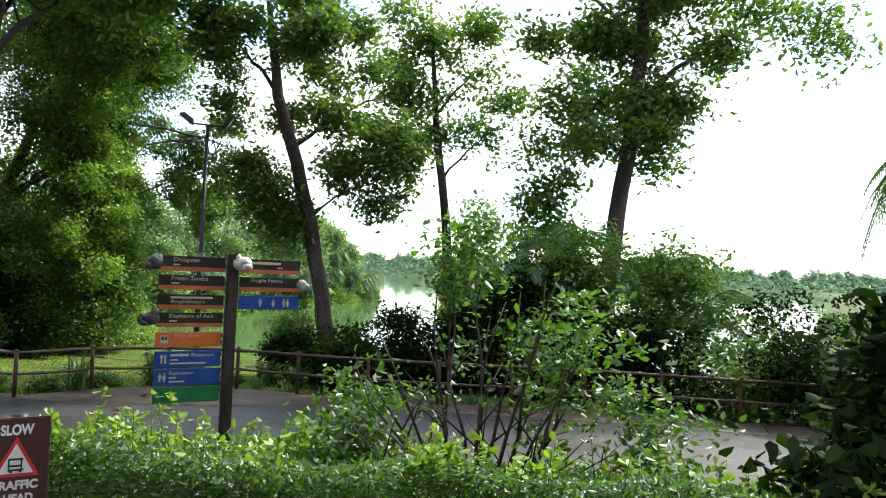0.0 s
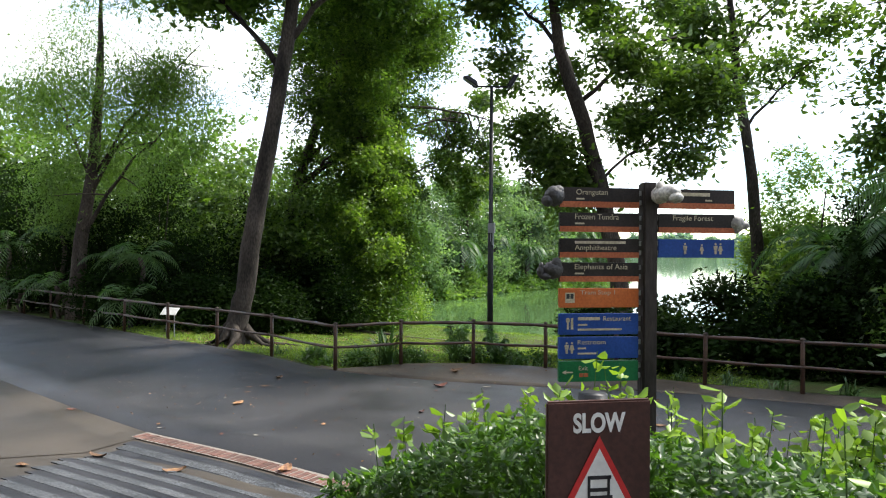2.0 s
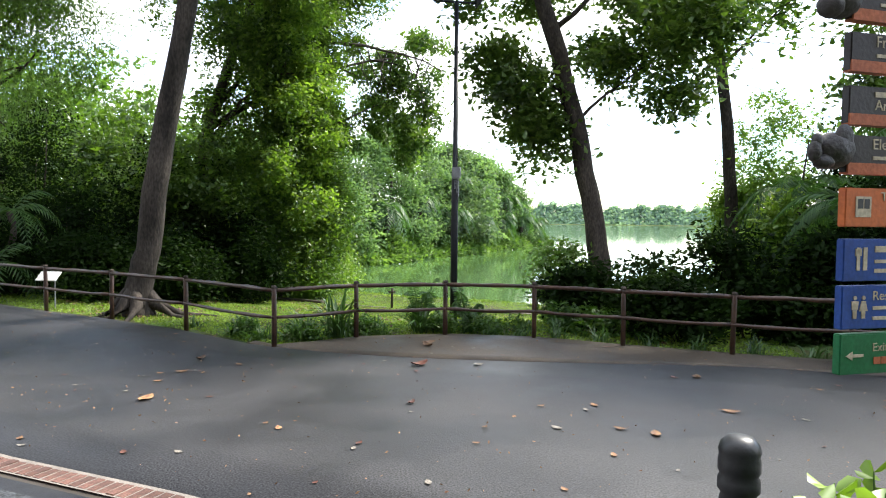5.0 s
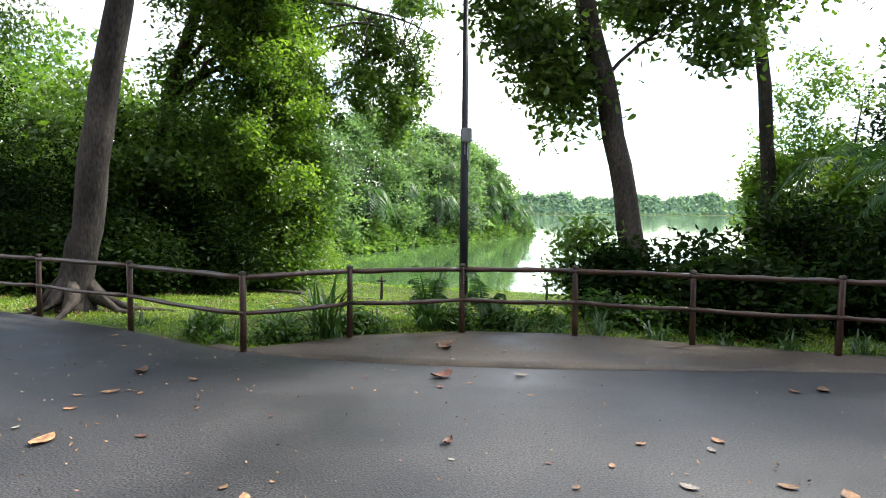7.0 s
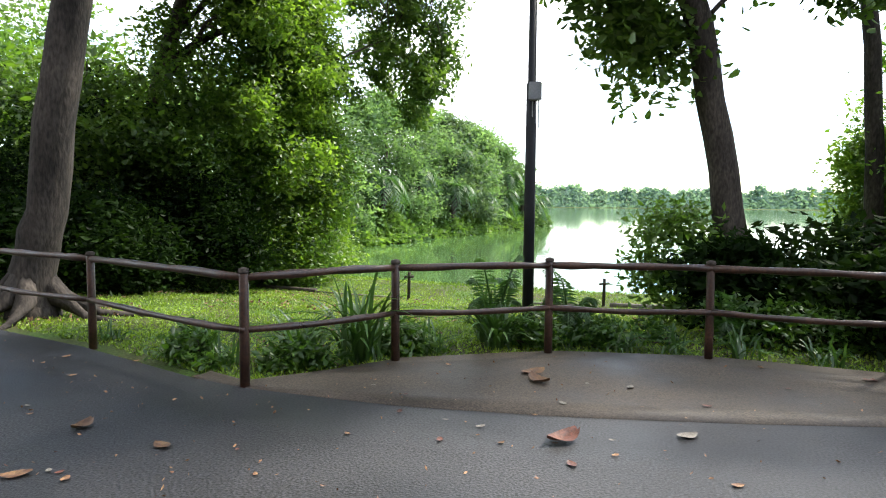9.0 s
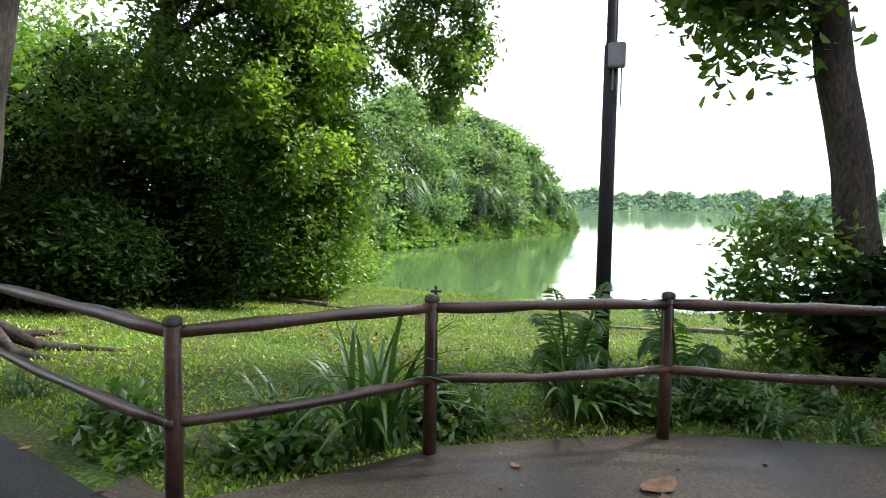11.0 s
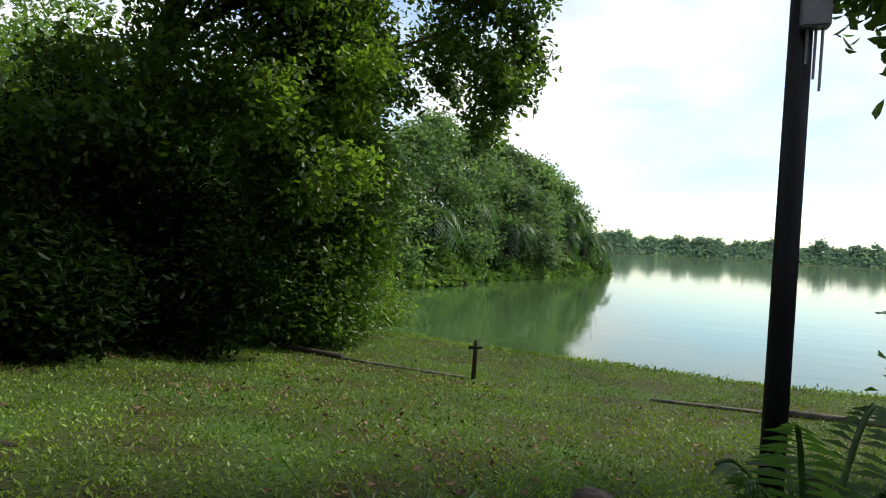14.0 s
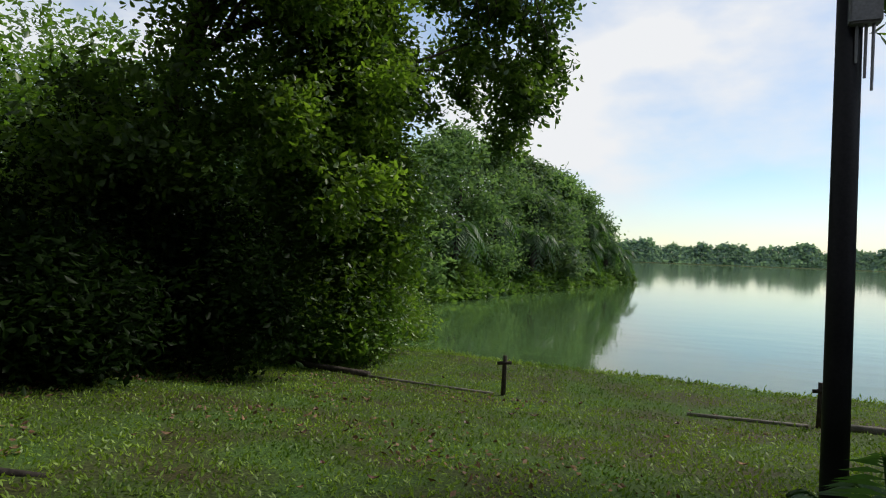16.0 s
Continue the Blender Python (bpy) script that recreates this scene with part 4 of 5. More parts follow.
yy = 31 + 54 * rng.uniform(0, 1, n) ** 1.15
edge = np.array([bank_edge(q) for q in yy])
uu = rng.uniform(0, 1, n)
lump = 0.65 + 0.5 * np.sin(yy * 0.9) * np.sin(yy * 0.37 + 1)
pts = np.stack([edge + 0.2 - uu * 1.9, yy, -0.85 + (uu ** 0.8) * 2.6 * lump + rng.normal(size=n) * 0.16], 1)
v, f = leaf_arrays(pts, 0.34, rng, 0.2, 0.7)
tagged(raw("creeper", v, f, LEAF_VINE), "bright green creeper tumbling down to the lake's edge", "creeper", kind="stuff")
for k, (y, h, back) in enumerate([(46, 4.4, 1.4), (53, 5.2, 1.6), (57, 4.6, 0.9), (61, 6.4, 2.4), (64, 4.4, 0.7), (67, 5.6, 2.0), (70, 4.4, 0.8), (73, 5.4, 1.8), (75.5, 4.4, 0.7), (78, 5.0, 1.6), (80.5, 4.0, 0.6), (83, 3.8, 1.0)]):
    palm(at_ground(bank_edge(y) - back, y), h, 20, 2.3, "bank palm with drooping fronds", 430 + k, 0.2, 0.8, leaflets=14, arch=0.75, hang=0.4, wid=0.1, group="bank palms")

# bright woods rising beyond the thicket
for k, (x, y, h, w) in enumerate([(-36, 26, 10, 4.5), (-44, 24, 12, 5), (-52, 30, 14, 6), (-40, 36, 13, 5.5), (-60, 22, 14, 6), (-48, 42, 15, 6), (-33, 42, 11, 4.5), (-66, 34, 16, 7), (-30, 30, 8.5, 3.6), (-74, 20, 14, 6)]):
    t = thing("tree", at_ground(x, y), 0, "sunlit tree beyond the thicket", "tree", "trees beyond the thicket")
    bm = bmesh.new()
    tube(bm, bend((0, 0, -0.3), (0.4, 0, h * 0.7), 6, 0, 0.3, k), [0.3, 0.27, 0.24, 0.2, 0.15, 0.1, 0.05], 8, 0.1, k)
    part("trunk", bm, BARK_DARK, t, smooth=True)
    crown(t, [((0, 0, h * 0.68), (w, w, h * 0.32)), ((w * 0.4, -w * 0.5, h * 0.4), (w * 0.8, w * 0.7, h * 0.32)), ((-w * 0.5, -w * 0.3, h * 0.3), (w * 0.8, w * 0.7, h * 0.3))], 80, 34, 0.5, 0.42, LEAF_DEEP if k % 3 else LEAF_BIG, 450 + k, 0.4, 0.5, shell=0.35)
# woods on the right bank
for k, (x, y, h, w) in enumerate([(22, 30, 6, 3.5), (28, 36, 7, 4), (20, 22, 5, 3.0), (34, 44, 8, 5), (42, 56, 9, 6), (30, 26, 6.5, 4), (40, 38, 8, 5), (54, 70, 11, 7), (26, 18, 6, 3.5), (17, 17, 5, 2.6), (36, 20, 8, 4.5), (48, 30, 9, 5.5)]):
    t = thing("tree", at_ground(x, y), 0, "rounded green tree on the low bank", "tree", "trees on the low bank")
    bm = bmesh.new()
    tube(bm, bend((0, 0, -0.3), (0.3, 0, h * 0.7), 6, 0, 0.2, k), [0.25, 0.22, 0.2, 0.16, 0.12, 0.08, 0.04], 8, 0.1, k)
    part("trunk", bm, BARK_DARK, t, smooth=True)
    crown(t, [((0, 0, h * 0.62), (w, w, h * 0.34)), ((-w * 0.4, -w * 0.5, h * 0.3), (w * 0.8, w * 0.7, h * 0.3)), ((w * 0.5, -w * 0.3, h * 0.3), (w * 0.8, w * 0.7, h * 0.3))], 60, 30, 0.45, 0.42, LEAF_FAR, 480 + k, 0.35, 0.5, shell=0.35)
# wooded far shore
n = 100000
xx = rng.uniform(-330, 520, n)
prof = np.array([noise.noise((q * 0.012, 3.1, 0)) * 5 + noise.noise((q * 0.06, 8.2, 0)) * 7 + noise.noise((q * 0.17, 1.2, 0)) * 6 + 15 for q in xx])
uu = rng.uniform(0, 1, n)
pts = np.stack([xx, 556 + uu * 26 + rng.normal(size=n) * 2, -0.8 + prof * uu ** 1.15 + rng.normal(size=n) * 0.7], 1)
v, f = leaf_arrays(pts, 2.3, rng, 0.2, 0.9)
tagged(raw("far_woods", v, f, LEAF_HAZED), "low wooded shore far across the lake", "woods", kind="stuff")

# ---- lawn ----
n = 190000
gxr = rng.uniform(-21.5, -1.0, n)
gyr = 12.5 + 17.2 * rng.uniform(0, 1, n) ** 1.35
keep = np.array([y > fence_y(x) + 0.15 and y < shore(x) + 0.1 and noise.noise((x * 0.5, y * 0.5, 2.0)) > -0.85 + 0.45 * random.random() for x, y in zip(gxr, gyr)])
gxr, gyr = gxr[keep], gyr[keep]
pts = np.stack([gxr, gyr, np.array([ground_z(x, y) for x, y in zip(gxr, gyr)]) - 0.004], 1)
v, f = leaf_arrays(pts, 0.056, rng, -0.7, 0.36, 0.05)
tagged(raw("lawn_grass", v, f, GRASS), "short broad-bladed lawn grass with worn patches", "grass", kind="stuff")
n = 5000
xr = rng.uniform(-20, 6, n)
pts = np.stack([xr, np.array([shore(x) for x in xr]) + rng.normal(size=n) * 0.18, np.full(n, WATER_Z + 0.01)], 1)
v, f = leaf_arrays(pts, 0.09, rng, -0.5, 0.3)
tagged(raw("shore_grass", v, f, GRASS), "bright fringe of grass along the water", "grass", kind="stuff")

# ---- hedge ----
hedge = thing("hedge", (0, 0, 0), 0, "untrimmed leafy hedge with bright young shoots", "hedge")


def hedge_top(x, y):
    return ground_z(x, y) + 1.02 + 0.24 * smooth_step(-2.7, -1.6, x) + 0.16 * noise.noise((x * 0.9, y * 0.9, 0.4)) - 0.25 * smooth_step(5.2, 6.3, y)


def hedge_points(n, x0, x1, y0, y1, deep, rng):
    x, y = rng.uniform(x0, x1, n), rng.uniform(y0, y1, n)
    side = rng.uniform(0, 1, n)
    y = np.where(side < 0.28, y0 + np.abs(rng.normal(size=n)) * 0.16, y)
    x = np.where((side > 0.28) & (side < 0.34), x0 + np.abs(rng.normal(size=n)) * 0.16, x)
    top = np.array([hedge_top(a, b) for a, b in zip(x, y)])
    gr = np.array([ground_z(a, b) for a, b in zip(x, y)])
    z = np.where(side < 0.34, gr + (top - gr) * rng.uniform(0.03, 1, n), top - np.abs(rng.normal(size=n)) * deep)
    return np.stack([x, y, z], 1)


rh = np.random.default_rng(8)
HX0, HX1, HY0, HY1 = -2.68, 5.0, 3.35, 6.15
v, f = leaf_arrays(hedge_points(85000, HX0, HX1, HY0, HY1, 0.22, rh), 0.062, rh, -0.15, 0.46)
raw("leaves", v, f, LEAF_HEDGE, hedge)
v, f = leaf_arrays(hedge_points(26000, HX1, 13, 3.35, 5.4, 0.22, rh), 0.09, rh, -0.15, 0.46)
raw("leaves", v, f, LEAF_HEDGE, hedge)
for k in range(70):
    x, y = rh.uniform(HX0 + 0.1, 4.5), rh.uniform(HY0 + 0.1, HY1 - 0.1)
    bm = bmesh.new()
    tube(bm, bend((x, y, ground_z(x, y) - 0.05), (x + rh.uniform(-0.2, 0.2), y + rh.uniform(-0.2, 0.2), hedge_top(x, y) - 0.03), 4, 0, 0.1, k), [0.011, 0.01, 0.008, 0.006, 0.003], 5)
    part("twig", bm, BARK_DARK, hedge)
pts, stems_v, stems_f = [], [], []
bm = bmesh.new()
for k in range(330):
    x, y = rh.uniform(HX0 - 0.05, 7.5), rh.uniform(HY0 - 0.05, HY1 + 0.15)
    z = hedge_top(x, y) - 0.08
    ln = rh.uniform(0.10, 0.34) * (1.5 if k % 11 == 0 else 1)
    lean = rh.uniform(-0.25, 0.25, 2)
    tip = np.array((x + lean[0] * ln, y + lean[1] * ln, z + ln))
    tube(bm, [(x, y, z - 0.15), tuple(tip)], [0.004, 0.002], 4)
    m = int(rh.integers(7, 15))
    u = rh.uniform(0.35, 1.0, m)[:, None]
    pts.append(np.array((x, y, z)) * (1 - u) + tip * u)
tagged(part("shoot", bm, LEAF_HEDGE, hedge), kind="stuff")
pts = np.concatenate(pts)
v, f = leaf_arrays(pts, 0.075, rh, -0.25, 0.56, rounded=True)
raw("young_leaves", v, f, LEAF_BRIGHT, hedge, "bright yellow-green young leaves")


def sapling(base, blobs, stems, counts, size, leaf, label, seed, height):
    t = thing("sapling", base, 0, label, "sapling")
    rnd = random.Random(seed)
    for k in range(stems):
        c, r = blobs[k % len(blobs)]
        a = Vector((rnd.uniform(-0.28, 0.28), rnd.uniform(-0.2, 0.2), -0.05))
        b = Vector([c[i] + rnd.uniform(-0.8, 0.8) * r[i] for i in range(3)])
        bm = bmesh.new()
        ps = bend(a, b, 6, 0.1, 0.14, seed + k)
        tube(bm, ps, [0.024, 0.021, 0.018, 0.015, 0.012, 0.008, 0.004], 6, 0.1, seed)
        for j in (2, 3, 4):
            q = ps[j] + Vector((rnd.uniform(-0.5, 0.5), rnd.uniform(-0.4, 0.4), rnd.uniform(0.2, 0.6)))
            tube(bm, [ps[j], ps[j].lerp(q, 0.5) + Vector((0, 0, 0.04)), q], [0.01, 0.007, 0.003], 5)
        part("stem", bm, BARK_DARK, t, smooth=True)
    crown(t, blobs, counts[0], counts[1], 0.13, size, leaf, seed + 3, 0.1, 0.55, shell=0.45, rounded=True)
    return t


sapling(at_ground(1.15, 4.9), [((0.3, 0, 2.55), (0.6, 0.5, 0.5)), ((-0.1, 0, 3.0), (0.34, 0.3, 0.34)), ((-1.0, 0, 1.6), (0.55, 0.4, 0.4)), ((-0.5, 0, 2.1), (0.6, 0.5, 0.45)), ((0.9, 0.1, 2.3), (0.6, 0.5, 0.5)), ((1.35, 0, 1.65), (0.6, 0.5, 0.5)), ((0.2, 0, 1.8), (0.9, 0.5, 0.4)), ((-0.9, 0.1, 1.2), (0.5, 0.4, 0.3))], 26, (24, 24), 0.075, LEAF_HEDGE, "many-stemmed green sapling growing out of the hedge", 510, 3.0)
sapling(at_ground(-0.35, 5.3), [((0, 0, 1.35), (0.28, 0.25, 0.3)), ((0.25, 0, 1.15), (0.25, 0.2, 0.3))], 4, (12, 14), 0.11, LEAF_BRIGHT, "thin sapling with bright leaves in the hedge", 520, 1.6)
sapling(at_ground(3.95, 3.9), [((0, 0, 1.2), (0.8, 0.8, 0.8)), ((0.3, 0, 2.0), (0.6, 0.6, 0.7)), ((-0.4, -0.2, 0.8), (0.6, 0.6, 0.6)), ((0.9, 0.2, 2.2), (0.6, 0.6, 0.8))], 8, (46, 26), 0.15, LEAF_SHADE, "tall dark leafy shrub beside the hedge", 530, 2.6)

# ---- lamp post ----
LX, LY = -7.81, 17.4
lamp = thing("street_lamp", at_ground(LX, LY), 0, "tall dark lamp post with two floodlights", "lamp post")
lz = 7.12 - ground_z(LX, LY)
bm = bmesh.new()
tube(bm, [(0, 0, -0.3), (0, 0, 2.0), (0, 0, 3.6), (0.0, 0, 3.62), (0, 0, lz)], [0.085, 0.08, 0.076, 0.06, 0.045], 14)
part("pole", bm, POLE, lamp, smooth=True)
ux, uy = 0.87, 0.49
bm = bmesh.new()
tube(bm, [(-0.52 * ux, -0.52 * uy, lz - 0.02), (0.56 * ux, 0.56 * uy, lz - 0.02)], [0.026, 0.026], 8)
part("arm", bm, POLE, lamp, smooth=True)
for s, a in ((-1, 34), (1, -58)):
    bm = bmesh.new()
    m = Matrix.Translation((s * 0.56 * ux, s * 0.56 * uy, lz + 0.12)) @ Matrix.Rotation(math.atan2(uy, ux), 4, "Z") @ Matrix.Rotation(radians(a), 4, "Y")
    r = box(bm, (-0.24, -0.17, -0.06), (0.24, 0.17, 0.07), None, 0.02)
    for vv in bm.verts:
        k = 1.0 if vv.co.z < 0 else 0.68
        vv.co = m @ Vector((vv.co.x * k, vv.co.y * k, vv.co.z))
    head = part("floodlight", bm, POLE, lamp, "dark metal floodlight head")
    bm = bmesh.new()
    box(bm, (-0.2, -0.14, -0.066), (0.2, 0.14, -0.06), m)
    part("lens", bm, GALV, head)
    bm = bmesh.new()
    tube(bm, [(s * 0.5 * ux, s * 0.5 * uy, lz - 0.02), (s * 0.56 * ux, s * 0.56 * uy, lz + 0.1)], [0.018, 0.018], 6)
    part("bracket", bm, POLE, head)
bz = 3.24 - ground_z(LX, LY)
bm = bmesh.new()
box(bm, (-0.02, -0.16, bz - 0.13), (0.16, -0.04, bz + 0.13), None, 0.012)
jb = part("junction_box", bm, GALV, lamp, "grey metal junction box")
bm = bmesh.new()
for dx in (0.03, 0.08, 0.12):
    tube(bm, [(dx, -0.09, bz - 0.13), (dx, -0.08, bz - 0.3 - dx * 2)], [0.01, 0.009], 6)
part("conduit", bm, GALV, jb)

# ---- direction signpost ----
SU, SN = Vector((0.822, 0.57, 0)).normalized(), Vector((0.57, -0.822, 0)).normalized()
SIGN_FRAME = Matrix(((SU.x, 0, SN.x, 0), (SU.y, 0, SN.y, 0), (0, 1, 0, 0), (0, 0, 0, 1)))


def lettering(text, size, m, mat, parent, width=None, name="lettering", squeeze=1.0, bold=0.0):
    """Raised letters in the plane of m, starting at its origin."""
    c = bpy.data.curves.new(name, "FONT")
    c.body, c.size, c.extrude, c.offset = text, size, 0.0012, bold
    o = bpy.data.objects.new(name, c)
    me = bpy.data.meshes.new_from_object(o)
    bpy.data.objects.remove(o)
    xs = [q.co.x for q in me.vertices]
    k = width / (max(xs) - min(xs)) if width else squeeze
    for q in me.vertices:
        q.co = m @ Vector(((q.co.x - min(xs)) * k, q.co.y, q.co.z))
    ob = finish(new(name, me), mat, False)
    ob.parent = parent
    return ob


SX, SY = -1.79, 6.6
sign = thing("signpost", at_ground(SX, SY, -0.06), 0, "dark timber fingerpost with coloured direction boards", "signpost")
sz = 0.015 - ground_z(SX, SY)
bm = bmesh.new()
box(bm, (-0.062, -0.1, -0.06), (0.062, 3.26 + sz, 0.062), SIGN_FRAME, 0.012)
part("post", bm, POST_WOOD, sign)


def board(x0, x1, z0, z1, mat, stripe=True, label=""):
    bm = bmesh.new()
    box(bm, (x0, z0 + sz, -0.02), (x1, z1 + sz, 0.02), SIGN_FRAME, 0.004)
    b = part("board", bm, mat, sign, label)
    if stripe:
        bm = bmesh.new()
        box(bm, (x0 + 0.002, z0 + sz - 0.004, -0.018), (x1 - 0.002, z0 + sz + (z1 - z0) * 0.27, 0.0235), SIGN_FRAME)
        part("stripe", bm, BOARD_EDGE, b, "orange-brown painted lower edge")
    for k in (0.25, 0.75):
        bm = bmesh.new()
        xe = x1 if x0 < 0 else x0
        box(bm, (min(xe, xe + 0.03 * (1 if x0 < 0 else -1)), z0 + sz + (z1 - z0) * k - 0.02, -0.012), (max(xe, xe + 0.03 * (1 if x0 < 0 else -1)), z0 + sz + (z1 - z0) * k + 0.02, 0.012), SIGN_FRAME)
        part("clip", bm, GALV, b)
    return b


def on_board(x, z):
    return SIGN_FRAME @ Matrix.Translation((x, z + sz, 0.0215))


def bar(parent, x, z, w, h, mat=CREAM, name="marking"):
    bm = bmesh.new()
    box(bm, (x, z + sz, 0.0205), (x + w, z + sz + h, 0.0235), SIGN_FRAME)
    return part(name, bm, mat, parent)


def shape(parent, pts, mat, name="pictogram", m=None, depth=0.0032):
    bm = bmesh.new()
    m = m or SIGN_FRAME @ Matrix.Translation((0, sz, 0.0))
    lo = [bm.verts.new(m @ Vector((x, z, 0.0205))) for x, z in pts]
    hi = [bm.verts.new(m @ Vector((x, z, 0.0205 + depth))) for x, z in pts]
    bm.faces.new(hi)
    for i in range(len(pts)):
        j = (i + 1) % len(pts)
        bm.faces.new((lo[i], lo[j], hi[j], hi[i]))
    return part(name, bm, mat, parent)


def figure(parent, x, z, h, skirt=False):
    """A plain standing pictogram: a dot over a tapered block."""
    w = h * 0.2
    shape(parent, [(x + w * 0.45 * math.cos(a), z + h * 0.86 + w * 0.45 * math.sin(a)) for a in [k * math.pi / 4 for k in range(8)]], CREAM)
    if skirt:
        shape(parent, [(x - w * 1.1, z + h * 0.3), (x + w * 1.1, z + h * 0.3), (x + w * 0.5, z + h * 0.72), (x - w * 0.5, z + h * 0.72)], CREAM)
    else:
        shape(parent, [(x - w * 0.75, z + h * 0.36), (x + w * 0.75, z + h * 0.36), (x + w * 0.9, z + h * 0.72), (x - w * 0.9, z + h * 0.72)], CREAM)
    shape(parent, [(x - w * 0.45, z), (x + w * 0.45, z), (x + w * 0.5, z + h * 0.34), (x - w * 0.5, z + h * 0.34)], CREAM)


XL0, XL1, XR0, XR1 = -0.775, -0.085, 0.085, 0.775
b = board(XL0, XL1, 3.05, 3.21, BOARD_DARK, label="dark board with pale lettering")
lettering("Orangutan", 0.065, on_board(XL0 + 0.14, 3.15), CREAM, b, 0.27)
bar(b, XL0 + 0.14, 3.108, 0.07, 0.014)
b = board(XL0, XL1, 2.845, 3.0, BOARD_DARK)
lettering("Frozen Tundra", 0.065, on_board(XL0 + 0.13, 2.945), CREAM, b, 0.38)
bar(b, XL0 + 0.13, 2.903, 0.08, 0.014)
b = board(XL0, XL1, 2.63, 2.785, BOARD_DARK)
bar(b, XL0 + 0.13, 2.742, 0.44, 0.022)
lettering("Amphitheatre", 0.06, on_board(XL0 + 0.13, 2.69), CREAM, b, 0.36)
b = board(XL0, XL1, 2.43, 2.585, BOARD_DARK)
lettering("Elephants of Asia", 0.062, on_board(XL0 + 0.13, 2.53), CREAM, b, 0.46)
bar(b, XL0 + 0.13, 2.487, 0.08, 0.014)
b = board(XL0, XL1, 2.21, 2.37, BOARD_ORANGE, False, "orange board with a tram pictogram")
lettering("Tram Stop 1", 0.05, on_board(XL0 + 0.18, 2.32), CREAM, b, 0.3)
bar(b, XL0 + 0.05, 2.25, 0.08, 0.085)
for dx in (0.06, 0.093):
    bar(b, XL0 + dx, 2.285, 0.027, 0.04, BLACK).location = SN * 0.001
b = board(XL0, XL1, 1.985, 2.16, BOARD_BLUE, False, "blue board with a restaurant pictogram")
lettering("Restaurant", 0.055, on_board(XL0 + 0.38, 2.10), CREAM, b, 0.24)
bar(b, XL0 + 0.16, 2.105, 0.19, 0.026)
bar(b, XL0 + 0.16, 2.06, 0.08, 0.014)
bar(b, XL0 + 0.16, 2.02, 0.38, 0.016)
for dx, w in ((0.066, 0.016), (0.1, 0.02)):
    bar(b, XL0 + dx, 2.03, w, 0.095)
bar(b, XL0 + 0.058, 2.09, 0.032, 0.03)
b = board(XL0, XL1, 1.785, 1.965, BOARD_BLUE, False, "blue board with a restroom pictogram")
lettering("Restroom", 0.055, on_board(XL0 + 0.16, 1.905), CREAM, b, 0.24)
bar(b, XL0 + 0.16, 1.865, 0.07, 0.014)
bar(b, XL0 + 0.16, 1.822, 0.16, 0.014)
figure(b, XL0 + 0.065, 1.83, 0.1)
figure(b, XL0 + 0.11, 1.83, 0.1, True)
b = board(XL0, XL1, 1.595, 1.765, BOARD_GREEN, False, "green exit board with an arrow")
lettering("Exit", 0.05, on_board(XL0 + 0.17, 1.69), CREAM, b, 0.08)
bar(b, XL0 + 0.175, 1.635, 0.035, 0.03, BOARD_EDGE)
bar(b, XL0 + 0.215, 1.635, 0.035, 0.03, BOARD_EDGE)
bar(b, XL0 + 0.05, 1.668, 0.07, 0.012)
shape(b, [(XL0 + 0.028, 1.674), (XL0 + 0.062, 1.656), (XL0 + 0.062, 1.692)], CREAM, "arrow")
b = board(XR0, XR1, 3.05, 3.21, BOARD_DARK)
bar(b, XR0 + 0.12, 3.152, 0.34, 0.03)
bar(b, XR0 + 0.42, 3.11, 0.06, 0.014)
b = board(XR0, XR1, 2.845, 3.0, BOARD_DARK)
lettering("Fragile Forest", 0.062, on_board(XR0 + 0.13, 2.945), CREAM, b, 0.36)
b = board(XR0, XR1, 2.63, 2.785, BOARD_BLUE, False, "blue board with three pictograms")
figure(b, XR0 + 0.24, 2.66, 0.1)
figure(b, XR0 + 0.39, 2.66, 0.09, True)
figure(b, XR0 + 0.515, 2.66, 0.1)
figure(b, XR0 + 0.56, 2.66, 0.1, True)


def carving(x, z, depth, parts_, mat, label):
    """A lump of carved wood made of joined rounded masses."""
    bm = bmesh.new()
    for (cx, cz, cd), (rx, rz, rd) in parts_:
        r = bmesh.ops.create_icosphere(bm, subdivisions=3, radius=1)["verts"]
        for q in r:
            w = 1 + 0.10 * noise.noise(q.co * 2.3 + Vector((cx, cz, cd)) * 9)
            q.co = SIGN_FRAME @ Vector((x + cx + q.co.x * rx * w, z + sz + cz + q.co.y * rz * w, depth + cd + q.co.z * rd * w))
    return part("carving", bm, mat, sign, label, True)


carving(XL0, 3.125, 0.0, [((-0.04, 0.01, 0), (0.085, 0.085, 0.07)), ((-0.1, -0.03, 0.01), (0.055, 0.05, 0.05)), ((-0.01, 0.05, 0), (0.05, 0.05, 0.05))], CARVED_DARK, "dark carved animal head on the board's end")
carving(XL0, 2.5, 0.0, [((-0.05, 0.02, 0), (0.09, 0.075, 0.06)), ((-0.12, -0.03, 0.02), (0.05, 0.03, 0.03)), ((-0.165, 0.01, 0.02), (0.03, 0.045, 0.025)), ((-0.155, 0.055, 0.02), (0.022, 0.03, 0.02)), ((-0.03, 0.07, 0.03), (0.045, 0.055, 0.02))], CARVED_DARK, "dark carved animal head with a curled trunk")
carving(XR1, 2.92, 0.0, [((0.03, 0, 0), (0.07, 0.07, 0.05)), ((0.09, -0.01, 0.01), (0.05, 0.035, 0.035)), ((0.02, -0.05, 0.01), (0.03, 0.035, 0.03))], CARVED_GREY, "grey carved animal head on the board's end")
